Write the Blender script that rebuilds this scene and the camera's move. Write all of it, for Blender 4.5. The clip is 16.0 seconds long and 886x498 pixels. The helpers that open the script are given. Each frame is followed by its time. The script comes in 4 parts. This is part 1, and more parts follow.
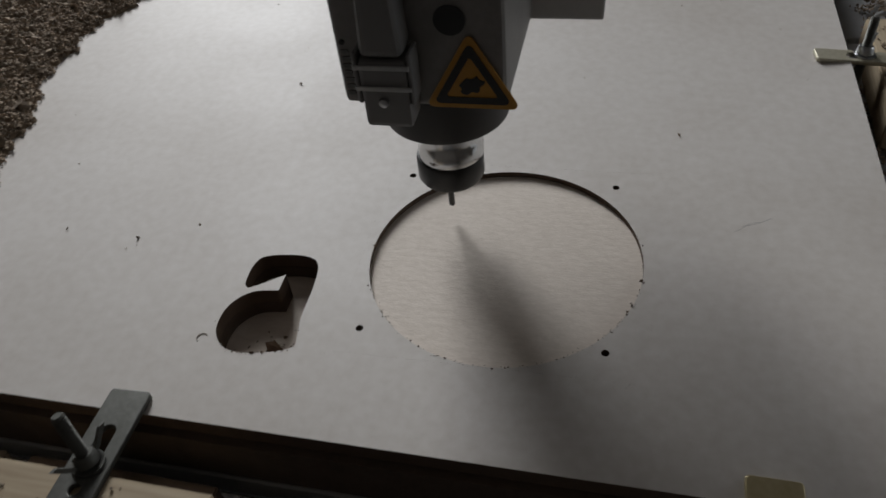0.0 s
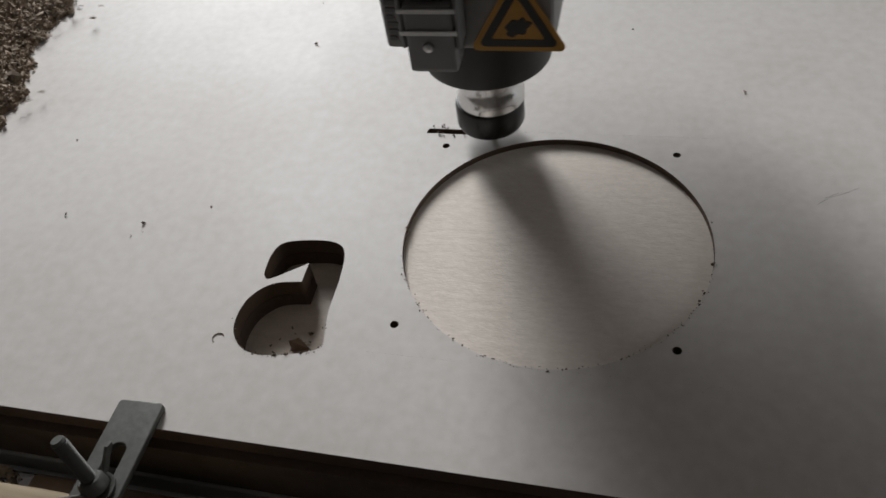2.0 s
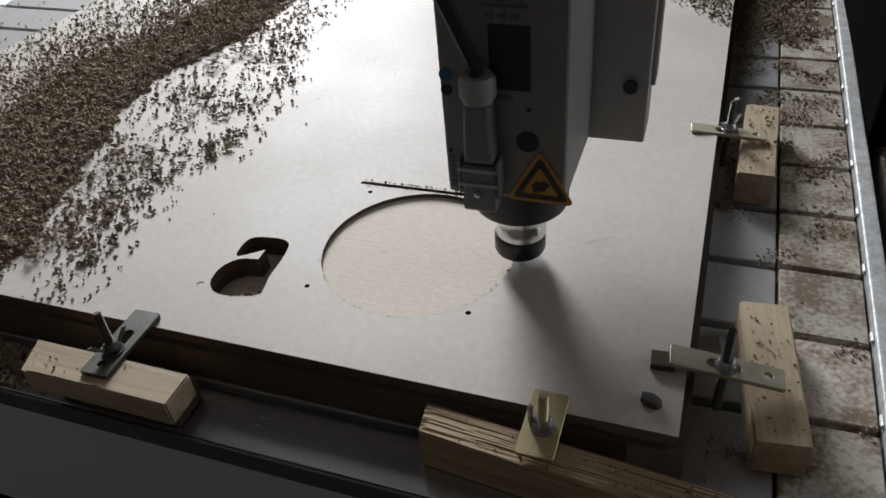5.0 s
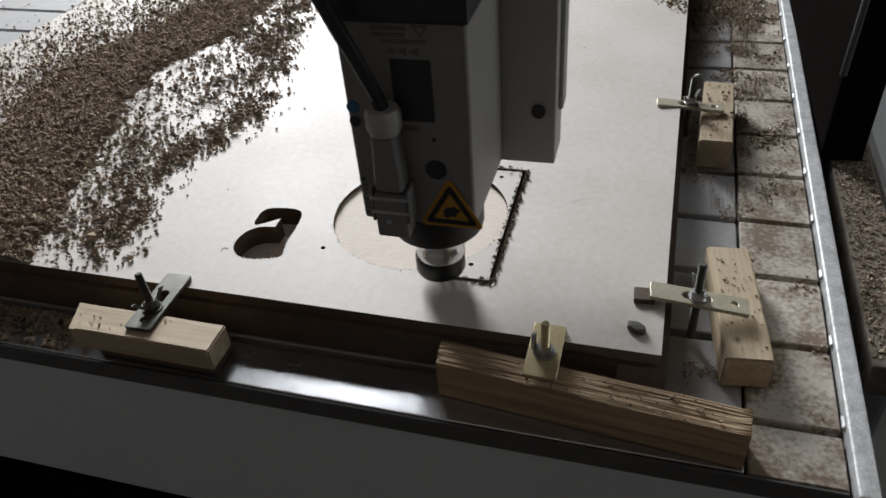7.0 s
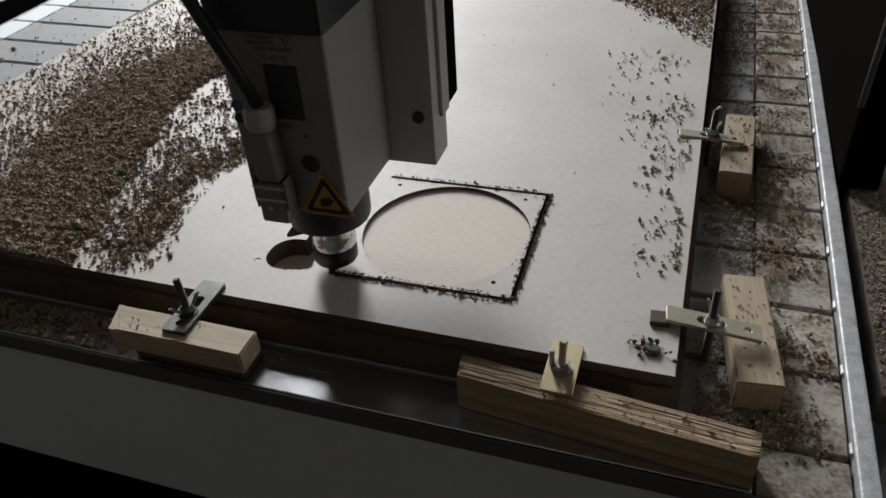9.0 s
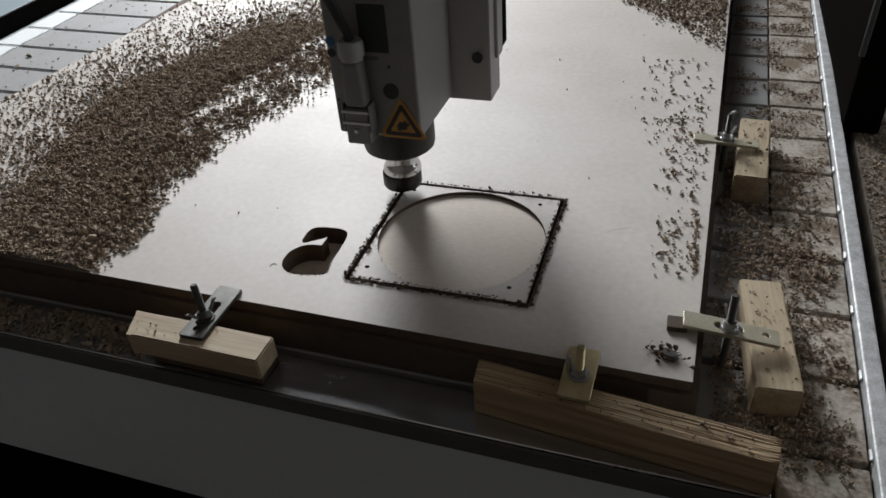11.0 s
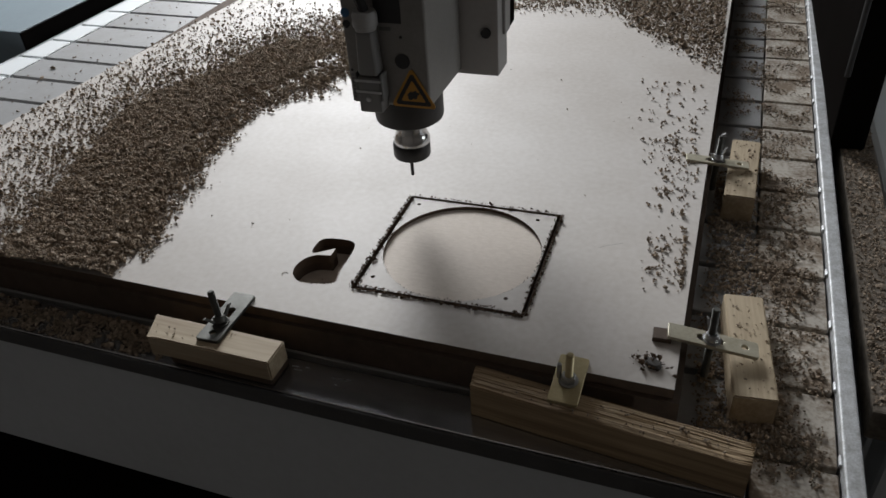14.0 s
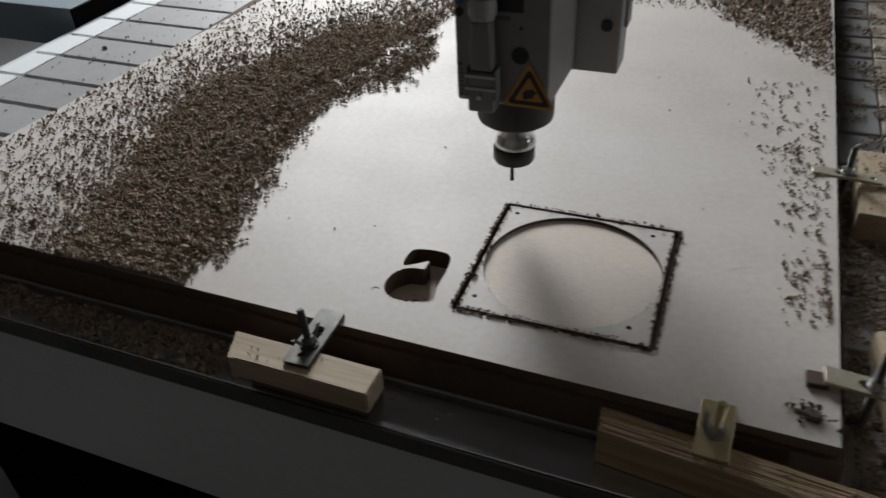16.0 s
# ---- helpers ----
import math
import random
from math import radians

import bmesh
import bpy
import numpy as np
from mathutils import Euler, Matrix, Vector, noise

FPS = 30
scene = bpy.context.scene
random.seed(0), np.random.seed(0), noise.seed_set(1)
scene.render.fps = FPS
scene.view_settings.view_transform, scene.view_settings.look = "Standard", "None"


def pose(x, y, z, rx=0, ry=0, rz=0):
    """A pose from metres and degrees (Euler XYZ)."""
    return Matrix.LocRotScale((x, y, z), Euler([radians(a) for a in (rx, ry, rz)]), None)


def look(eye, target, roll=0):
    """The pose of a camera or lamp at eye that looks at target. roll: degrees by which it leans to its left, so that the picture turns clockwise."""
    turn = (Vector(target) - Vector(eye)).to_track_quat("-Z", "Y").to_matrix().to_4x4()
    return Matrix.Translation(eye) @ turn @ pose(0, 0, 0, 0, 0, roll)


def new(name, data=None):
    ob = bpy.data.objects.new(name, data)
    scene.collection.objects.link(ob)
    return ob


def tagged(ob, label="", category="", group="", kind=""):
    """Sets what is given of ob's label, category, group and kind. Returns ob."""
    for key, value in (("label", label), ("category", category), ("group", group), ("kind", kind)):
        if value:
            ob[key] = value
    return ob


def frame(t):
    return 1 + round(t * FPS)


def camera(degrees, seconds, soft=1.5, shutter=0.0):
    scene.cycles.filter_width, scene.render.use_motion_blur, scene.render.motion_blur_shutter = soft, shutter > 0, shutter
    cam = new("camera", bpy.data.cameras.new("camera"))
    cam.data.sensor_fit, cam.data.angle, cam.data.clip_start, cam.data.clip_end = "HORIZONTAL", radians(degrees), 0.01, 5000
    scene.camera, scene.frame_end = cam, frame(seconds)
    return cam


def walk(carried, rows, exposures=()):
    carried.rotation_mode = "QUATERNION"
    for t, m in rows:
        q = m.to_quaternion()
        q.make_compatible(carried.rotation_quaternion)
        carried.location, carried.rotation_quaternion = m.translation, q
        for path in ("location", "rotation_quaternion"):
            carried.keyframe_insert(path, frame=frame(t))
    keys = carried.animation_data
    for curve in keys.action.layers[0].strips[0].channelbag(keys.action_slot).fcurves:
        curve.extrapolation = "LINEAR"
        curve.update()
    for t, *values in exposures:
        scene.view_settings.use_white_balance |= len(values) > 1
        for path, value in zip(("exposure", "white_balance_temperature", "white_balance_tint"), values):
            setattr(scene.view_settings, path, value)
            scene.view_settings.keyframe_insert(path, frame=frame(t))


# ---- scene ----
cam = camera(59.7, 16.0, soft=1.6, shutter=0.4)
PATH = [
    (0, (0.166, -0.277, 1.284), (-0.234, 1.102, -0.109), -6.9),
    (0.5, (0.151, -0.227, 1.268), (-0.251, 1.109, -0.165), -9.6),
    (1, (0.14, -0.218, 1.263), (-0.3, 1.078, -0.195), -10.5),
    (1.5, (0.137, -0.216, 1.254), (-0.305, 1.065, -0.217), -10.2),
    (2, (0.136, -0.225, 1.256), (-0.292, 1.058, -0.217), -9.8),
    (2.5, (0.177, -0.257, 1.288), (-0.277, 1.085, -0.124), -8.1),
    (3, (0.288, -0.347, 1.357), (-0.296, 1.023, 0.022), -5.5),
    (3.5, (0.325, -0.398, 1.362), (-0.275, 1.046, 0.115), -5.9),
    (4, (0.345, -0.415, 1.366), (-0.25, 1.029, 0.117), -6.3),
    (6.5, (0.326, -0.514, 1.379), (-0.168, 0.974, 0.137), -4.5),
    (7, (0.326, -0.544, 1.392), (-0.146, 0.946, 0.144), -5.0),
    (7.5, (0.341, -0.557, 1.404), (-0.144, 0.944, 0.174), -3.7),
    (8, (0.335, -0.56, 1.41), (-0.16, 0.944, 0.188), -3.7),
    (8.5, (0.328, -0.568, 1.409), (-0.184, 0.94, 0.2), -3.4),
    (9, (0.329, -0.571, 1.408), (-0.198, 0.939, 0.207), -3.9),
    (9.5, (0.326, -0.572, 1.409), (-0.218, 0.936, 0.214), -4.1),
    (12, (0.322, -0.574, 1.412), (-0.235, 0.935, 0.224), -4.8),
    (12.5, (0.333, -0.585, 1.422), (-0.232, 0.925, 0.239), -5.0),
    (13, (0.347, -0.601, 1.436), (-0.223, 0.908, 0.254), -4.6),
    (13.5, (0.343, -0.609, 1.444), (-0.226, 0.902, 0.265), -4.2),
    (14, (0.343, -0.607, 1.444), (-0.23, 0.908, 0.271), -4.0),
    (14.5, (0.348, -0.605, 1.444), (-0.232, 0.911, 0.275), -4.4),
    (15, (0.35, -0.603, 1.434), (-0.233, 0.916, 0.271), -2.7),
    (15.5, (0.319, -0.591, 1.431), (-0.294, 0.918, 0.269), -0.9),
    (16, (0.221, -0.549, 1.419), (-0.392, 0.929, 0.219), -3.2),
]
walk(cam, [(t, look(eye, target, roll)) for t, eye, target, roll in PATH],
     exposures=[(0, -0.95), (1.0, -0.68), (1.5, -0.52), (2.5, -0.32), (3.5, -0.33), (4.2, -0.40), (6.5, -0.02), (7.0, 0.0), (8.0, -0.19), (9.0, -0.42), (12.0, -0.26), (13.0, -0.48), (14.5, -0.55), (16.0, -0.62)])

# ---- light ----
world = bpy.data.worlds.new("world")
scene.world = world
world.use_nodes = True
wn = world.node_tree
sky = wn.nodes.new("ShaderNodeTexSky")
sky.sky_type, sky.sun_disc = "NISHITA", False
sky.sun_elevation, sky.sun_rotation = radians(40), radians(-26)
wn.links.new(sky.outputs[0], wn.nodes["Background"].inputs[0])
wn.nodes["Background"].inputs[1].default_value = 0.08


def area_light(name, eye, target, sx, sy, watts, colour):
    data = bpy.data.lights.new(name, "AREA")
    data.shape, data.size, data.size_y, data.energy, data.color = "RECTANGLE", sx, sy, watts, colour
    ob = new(name, data)
    ob.matrix_world = look(eye, target)
    return ob


area_light("window_light", (-1.45, 2.86, 2.42), (-1.45, 0.0, 2.42), 1.05, 1.40, 236, (0.975, 0.995, 1.02))
area_light("upper_window_light", (-1.45, 2.86, 3.72), (-1.45, 0.0, 3.72), 1.05, 1.0, 46, (0.975, 0.995, 1.02))
# unseen lamp on the east side, added to brighten the white cabinet top
area_light("side_window_light", (2.18, 0.9, 1.6), (0.0, 0.9, 1.35), 1.1, 1.1, 10, (0.96, 0.985, 1.0))

# ---- materials ----


def material(name, colour, rough=0.6, metal=0.0, second=None, scale=40.0, fine=300.0, amount=0.5, bump=0.1, stretch=(1, 1, 1),
             world_space=False, rough_var=0.1, random_var=0.0, island=False, spec=0.5, steep=0.15):
    """A surface with two colours mixed by coarse and fine noise, varied gloss and fine relief."""
    m = bpy.data.materials.new(name)
    m.use_nodes = True
    t = m.node_tree
    n, l = t.nodes, t.links
    b = n["Principled BSDF"]
    b.inputs["Metallic"].default_value = metal
    b.inputs["Specular IOR Level"].default_value = spec
    if world_space:
        co = n.new("ShaderNodeNewGeometry").outputs["Position"]
    else:
        co = n.new("ShaderNodeTexCoord").outputs["Object"]
    mp = n.new("ShaderNodeMapping")
    mp.inputs["Scale"].default_value = stretch
    l.new(co, mp.inputs[0])
    a = n.new("ShaderNodeTexNoise")
    a.inputs["Scale"].default_value, a.inputs["Detail"].default_value = scale, 6
    l.new(mp.outputs[0], a.inputs["Vector"])
    f = n.new("ShaderNodeTexNoise")
    f.inputs["Scale"].default_value, f.inputs["Detail"].default_value = fine, 4
    l.new(mp.outputs[0], f.inputs["Vector"])
    ramp = n.new("ShaderNodeMapRange")
    ramp.inputs["From Min"].default_value, ramp.inputs["From Max"].default_value = 0.5 - steep, 0.5 + steep
    ramp.inputs["To Max"].default_value = amount
    mixv = n.new("ShaderNodeMix")
    mixv.inputs[0].default_value = 0.4
    l.new(a.outputs[0], mixv.inputs[2])
    l.new(f.outputs[0], mixv.inputs[3])
    l.new(mixv.outputs[0], ramp.inputs[0])
    mix = n.new("ShaderNodeMix")
    mix.data_type = "RGBA"
    mix.inputs[6].default_value = (*colour, 1)
    mix.inputs[7].default_value = (*(second or [c * 0.7 for c in colour]), 1)
    l.new(ramp.outputs[0], mix.inputs[0])
    out = mix.outputs[2]
    if random_var:
        hsv = n.new("ShaderNodeHueSaturation")
        rr = n.new("ShaderNodeMapRange")
        rr.inputs["To Min"].default_value, rr.inputs["To Max"].default_value = 1 - random_var, 1 + random_var
        src = n.new("ShaderNodeNewGeometry").outputs["Random Per Island"] if island else n.new("ShaderNodeObjectInfo").outputs["Random"]
        l.new(src, rr.inputs[0])
        l.new(rr.outputs[0], hsv.inputs["Value"])
        l.new(out, hsv.inputs["Color"])
        out = hsv.outputs[0]
    l.new(out, b.inputs["Base Color"])
    rv = n.new("ShaderNodeMapRange")
    rv.inputs["To Min"].default_value, rv.inputs["To Max"].default_value = max(0.02, rough - rough_var), min(1, rough + rough_var)
    l.new(a.outputs[0], rv.inputs[0])
    l.new(rv.outputs[0], b.inputs["Roughness"])
    if bump:
        bp = n.new("ShaderNodeBump")
        bp.inputs["Strength"].default_value, bp.inputs["Distance"].default_value = bump, 0.002
        l.new(mixv.outputs[0], bp.inputs["Height"])
        l.new(bp.outputs[0], b.inputs["Normal"])
    return m


LAMINATE = material("laminate", (0.61, 0.58, 0.55), 0.56, second=(0.48, 0.44, 0.40), scale=6, fine=120, amount=0.8, bump=0.03, world_space=True, rough_var=0.07, spec=0.29)
# brown raw fibre, its colour deepened for the shade inside the cut openings
FIBRE = material("shaded_fibreboard_edge", (0.11, 0.072, 0.046), 0.88, second=(0.06, 0.04, 0.028), scale=90, fine=700, bump=0.25, world_space=True)
MILLED = material("milled_fibreboard", (0.72, 0.645, 0.57), 0.75, second=(0.54, 0.47, 0.40), scale=190, fine=620, amount=0.5, bump=0.16, stretch=(0.6, 1.5, 1), world_space=True)
SPOIL = material("spoil_board_edge", (0.10, 0.07, 0.05), 0.9, second=(0.05, 0.035, 0.025), scale=60, fine=400, bump=0.3, world_space=True)
PINE = material("pine", (0.47, 0.385, 0.265), 0.66, second=(0.27, 0.20, 0.125), scale=42, fine=260, amount=0.95, bump=0.25, stretch=(0.06, 1, 1), random_var=0.12)
OLD_PINE = material("old_pine", (0.47, 0.35, 0.21), 0.72, second=(0.19, 0.13, 0.075), scale=110, fine=420, amount=0.95, bump=0.5, stretch=(0.03, 1, 1))
DARK_WOOD = material("dark_wood", (0.09, 0.06, 0.04), 0.8, scale=80, fine=300, bump=0.3)
BED_PAINT = material("bed_paint", (0.60, 0.635, 0.66), 0.5, second=(0.50, 0.53, 0.55), scale=6, fine=90, amount=0.5, bump=0.05)
DECK = material("deck_plastic", (0.36, 0.365, 0.37), 0.45, second=(0.26, 0.25, 0.24), scale=18, fine=160, amount=0.55, bump=0.12, world_space=True, random_var=0.08)
DUSTY = material("dusty_plate", (0.49, 0.455, 0.40), 0.6, second=(0.16, 0.115, 0.075), scale=20, fine=200, amount=0.95, bump=0.2, world_space=True, random_var=0.12, steep=0.08)
STEEL = material("steel", (0.55, 0.56, 0.57), 0.36, 1.0, second=(0.36, 0.36, 0.36), scale=50, fine=500, amount=0.6, bump=0.08)
LEDGE = material("ledge_metal", (0.55, 0.56, 0.58), 0.24, 0.9, second=(0.38, 0.38, 0.39), scale=30, fine=300, amount=0.5, bump=0.04, stretch=(0.2, 1, 1))
RAIL = material("galvanised_steel", (0.66, 0.68, 0.70), 0.5, 0.25, second=(0.30, 0.30, 0.29), scale=90, fine=520, amount=0.85, bump=0.3)
DULL_STEEL = material("dull_steel", (0.12, 0.12, 0.11), 0.55, 0.7, second=(0.07, 0.07, 0.062), scale=60, fine=300, amount=0.8, bump=0.15)
BRASSY = material("yellow_zinc", (0.60, 0.52, 0.32), 0.42, 0.65, second=(0.44, 0.36, 0.20), scale=60, fine=300, amount=0.7, bump=0.1)
PALE_ZINC = material("pale_zinc", (0.58, 0.55, 0.44), 0.5, 0.5, second=(0.40, 0.36, 0.26), scale=60, fine=300, amount=0.7, bump=0.1)
SPINDLE_GREY = material("spindle_casting", (0.25, 0.243, 0.235), 0.55, 0.1, second=(0.18, 0.172, 0.163), scale=14, fine=260, amount=0.6, bump=0.06)
SPINDLE_PLATE = material("carriage_paint", (0.38, 0.373, 0.365), 0.5, second=(0.30, 0.29, 0.285), scale=10, fine=200, amount=0.5, bump=0.05)
BLACK = material("black_plastic", (0.018, 0.018, 0.02), 0.45, second=(0.03, 0.03, 0.03), scale=40, fine=300, bump=0.05)
RING_BLACK = material("blackened_ring", (0.020, 0.018, 0.017), 0.5, 0.1, second=(0.012, 0.011, 0.010), scale=40, fine=300, bump=0.05)
NUT_STEEL = material("nut_steel", (0.055, 0.055, 0.055), 0.36, 1.0, second=(0.035, 0.035, 0.035), scale=60, fine=400, bump=0.05)
CHROME = material("ground_steel", (0.75, 0.75, 0.75), 0.16, 1.0, second=(0.6, 0.6, 0.6), scale=60, fine=400, bump=0.02)
CONNECTOR = material("connector_grey", (0.20, 0.20, 0.20), 0.5, second=(0.2, 0.2, 0.2), scale=30, fine=200, bump=0.04)
GLAND = material("gland_grey", (0.38, 0.38, 0.375), 0.5, second=(0.3, 0.3, 0.3), scale=30, fine=200, bump=0.04)
SIGN_YELLOW = material("sign_yellow", (0.47, 0.23, 0.025), 0.5, second=(0.33, 0.16, 0.02), scale=60, fine=200, amount=0.5, bump=0.02)
SIGN_BLACK = material("sign_black", (0.012, 0.011, 0.01), 0.5, scale=60, fine=200, bump=0.02)
LABEL_GREY = material("label_grey", (0.13, 0.13, 0.13), 0.5, scale=60, fine=200, bump=0.0)
BLUE = material("blue_plastic", (0.03, 0.12, 0.25), 0.4, scale=60, fine=200, bump=0.0)
CHIP = material("wood_chips", (0.35, 0.283, 0.216), 0.9, second=(0.18, 0.138, 0.10), scale=120, fine=600, amount=0.9, bump=0.2, world_space=True, random_var=0.45, island=True, spec=0.2)
CHIP_BED = material("packed_chips", (0.33, 0.255, 0.185), 0.95, second=(0.13, 0.092, 0.062), scale=260, fine=700, amount=0.95, bump=0.6, world_space=True, spec=0.1, steep=0.1)
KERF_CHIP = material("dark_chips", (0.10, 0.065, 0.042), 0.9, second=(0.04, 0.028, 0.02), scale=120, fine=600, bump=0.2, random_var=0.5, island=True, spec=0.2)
GANTRY = material("gantry_black", (0.008, 0.007, 0.0065), 0.9, second=(0.005, 0.0045, 0.004), scale=12, fine=120, bump=0.05, spec=0.0)
SIDE_DUST = material("dirty_ledge", (0.21, 0.18, 0.145), 0.85, second=(0.07, 0.055, 0.04), scale=26, fine=220, amount=0.95, bump=0.3, world_space=True)
# dark grey that paints the shadow line along the ledge's front edge
LIP = material("edge_shadow_grey", (0.10, 0.10, 0.10), 0.6, second=(0.06, 0.06, 0.06), scale=20, fine=200, bump=0.1, spec=0.2)
BLUE_GREY = material("blue_grey_paint", (0.22, 0.27, 0.30), 0.5, second=(0.17, 0.21, 0.235), scale=5, fine=80, amount=0.5, bump=0.03)
SCRAP = material("scrap_grey", (0.10, 0.095, 0.09), 0.8, second=(0.05, 0.045, 0.04), scale=90, fine=400, bump=0.4)
WHITE = material("white_paint", (0.74, 0.77, 0.78), 0.45, second=(0.66, 0.69, 0.70), scale=4, fine=60, amount=0.4, bump=0.02)
WALL = material("wall_plaster", (0.165, 0.146, 0.13), 0.9, second=(0.125, 0.11, 0.097), scale=2, fine=40, amount=0.6, bump=0.1)
CONCRETE = material("concrete_floor", (0.25, 0.25, 0.255), 0.8, second=(0.17, 0.17, 0.17), scale=2.5, fine=60, amount=0.8, bump=0.15)

# ---- mesh helpers ----


def part(name, bm, mat, parent=None, label="", smooth=False):
    me = bpy.data.meshes.new(name)
    bm.to_mesh(me)
    bm.free()
    return mesh_part(name, me, mat, parent, label, smooth)


def mesh_part(name, me, mat, parent=None, label="", smooth=False):
    if not me.materials:
        me.materials.append(mat)
    if smooth:
        me.shade_smooth()
        me.set_sharp_from_angle(angle=radians(35))
    ob = new(name, me)
    ob.parent = parent
    return tagged(ob, label)


def thing(name, m, label, category, group="", kind=""):
    ob = new(name)
    ob.matrix_world = m
    ob.empty_display_size = 0.05
    return tagged(ob, label, category, group, kind)


def box(x0, x1, y0, y1, z0, z1, bevel=0.0, segments=2, bm=None):
    out = bm or bmesh.new()
    made = bmesh.ops.create_cube(out, size=1)["verts"]
    for v in made:
        v.co = Vector((x0 + (v.co.x + 0.5) * (x1 - x0), y0 + (v.co.y + 0.5) * (y1 - y0), z0 + (v.co.z + 0.5) * (z1 - z0)))
    if bevel:
        edges = list({e for v in made for e in v.link_edges})
        bmesh.ops.bevel(out, geom=edges, offset=bevel, segments=segments, affect="EDGES", profile=0.6)
    return out


def lathe(profile, steps=48, centre=(0, 0)):
    """Turns a list of (radius, height) about a vertical axis; closes it where the radius is 0."""
    bm = bmesh.new()
    rings = []
    for r, z in profile:
        rings.append([bm.verts.new((centre[0] + r * math.cos(2 * math.pi * i / steps), centre[1] + r * math.sin(2 * math.pi * i / steps), z)) for i in range(steps)])
    for a, b in zip(rings, rings[1:]):
        for i in range(steps):
            bm.faces.new((a[i], a[(i + 1) % steps], b[(i + 1) % steps], b[i]))
    bm.faces.new(rings[0][::-1])
    bm.faces.new(rings[-1])
    bmesh.ops.remove_doubles(bm, verts=bm.verts, dist=1e-6)
    bmesh.ops.recalc_face_normals(bm, faces=bm.faces)
    return bm


def prism(loops, z0, z1, bevel=0.0):
    """A flat plate from closed outlines, the first outside, the others holes, as a mesh."""
    cu = bpy.data.curves.new("outline", "CURVE")
    cu.dimensions, cu.fill_mode = "2D", "BOTH"
    cu.extrude, cu.bevel_depth, cu.bevel_resolution = (z1 - z0) / 2 - bevel, bevel, 1
    if bevel:
        cu.offset = -bevel
    for pts in loops:
        s = cu.splines.new("POLY")
        s.points.add(len(pts) - 1)
        for p, (x, y) in zip(s.points, pts):
            p.co = (x, y, 0, 1)
        s.use_cyclic_u = True
    ob = bpy.data.objects.new("outline", cu)
    scene.collection.objects.link(ob)
    dg = bpy.context.evaluated_depsgraph_get()
    me = bpy.data.meshes.new_from_object(ob.evaluated_get(dg))
    bpy.data.objects.remove(ob)
    bpy.data.curves.remove(cu)
    me.materials.clear()
    me.transform(Matrix.Translation((0, 0, (z0 + z1) / 2)))
    return me


def circle(cx, cy, r, n=24, squash=1.0, turn=0.0):
    return [(cx + r * math.cos(2 * math.pi * i / n + turn), cy + squash * r * math.sin(2 * math.pi * i / n + turn)) for i in range(n)]


def rounded(x0, x1, y0, y1, r, n=5):
    out = []
    for cx, cy, a in ((x1 - r, y1 - r, 0), (x0 + r, y1 - r, 90), (x0 + r, y0 + r, 180), (x1 - r, y0 + r, 270)):
        out += [(cx + r * math.cos(radians(a + 90 * i / n)), cy + r * math.sin(radians(a + 90 * i / n))) for i in range(n + 1)]
    return out


def tube(points, radius, steps=10):
    bm = bmesh.new()
    rings = []
    for i, p in enumerate(points):
        p = Vector(p)
        d = (Vector(points[min(i + 1, len(points) - 1)]) - Vector(points[max(i - 1, 0)])).normalized()
        q = d.to_track_quat("Z", "Y")
        rings.append([bm.verts.new(p + q @ Vector((radius * math.cos(2 * math.pi * k / steps), radius * math.sin(2 * math.pi * k / steps), 0))) for k in range(steps)])
    for a, b in zip(rings, rings[1:]):
        for k in range(steps):
            bm.faces.new((a[k], a[(k + 1) % steps], b[(k + 1) % steps], b[k]))
    bm.faces.new(rings[0][::-1])
    bm.faces.new(rings[-1])
    return bm


rng = np.random.default_rng(7)
OCTA_V = np.array([(1, 0, 0), (-1, 0, 0), (0, 1, 0), (0, -1, 0), (0, 0, 1), (0, 0, -1)], float)
OCTA_F = np.array([(0, 2, 4), (2, 1, 4), (1, 3, 4), (3, 0, 4), (2, 0, 5), (1, 2, 5), (3, 1, 5), (0, 3, 5)])


def flakes(name, places, size=0.0022, flat=0.52, long=1.25):
    """Many small irregular splinters at the places (x, y, z), as one mesh."""
    n = len(places)
    v = np.repeat(OCTA_V[None], n, 0) * rng.uniform(0.55, 1.35, (n, 6, 1))
    s = size * rng.lognormal(0, 0.38, (n, 1, 1))
    v = v * s * np.array([long, 1.0, flat])
    v[:, :, 2] += rng.normal(0, 0.18, (n, 6)) * s[:, :, 0]
    yaw, tip = rng.uniform(0, 2 * math.pi, n), rng.normal(0, 0.45, n)
    c, k = np.cos(tip)[:, None], np.sin(tip)[:, None]
    x, y, z = v[:, :, 0] * c + v[:, :, 2] * k, v[:, :, 1], -v[:, :, 0] * k + v[:, :, 2] * c
    c, k = np.cos(yaw)[:, None], np.sin(yaw)[:, None]
    v = np.stack((x * c - y * k, x * k + y * c, z), 2)
    v[:, :, 2] -= v[:, :, 2].min(1, keepdims=True)
    v += np.asarray(places, float)[:, None, :]
    f = OCTA_F[None] + 6 * np.arange(n)[:, None, None]
    me = bpy.data.meshes.new(name)
    me.from_pydata(v.reshape(-1, 3).tolist(), [], f.reshape(-1, 3).tolist())
    return me


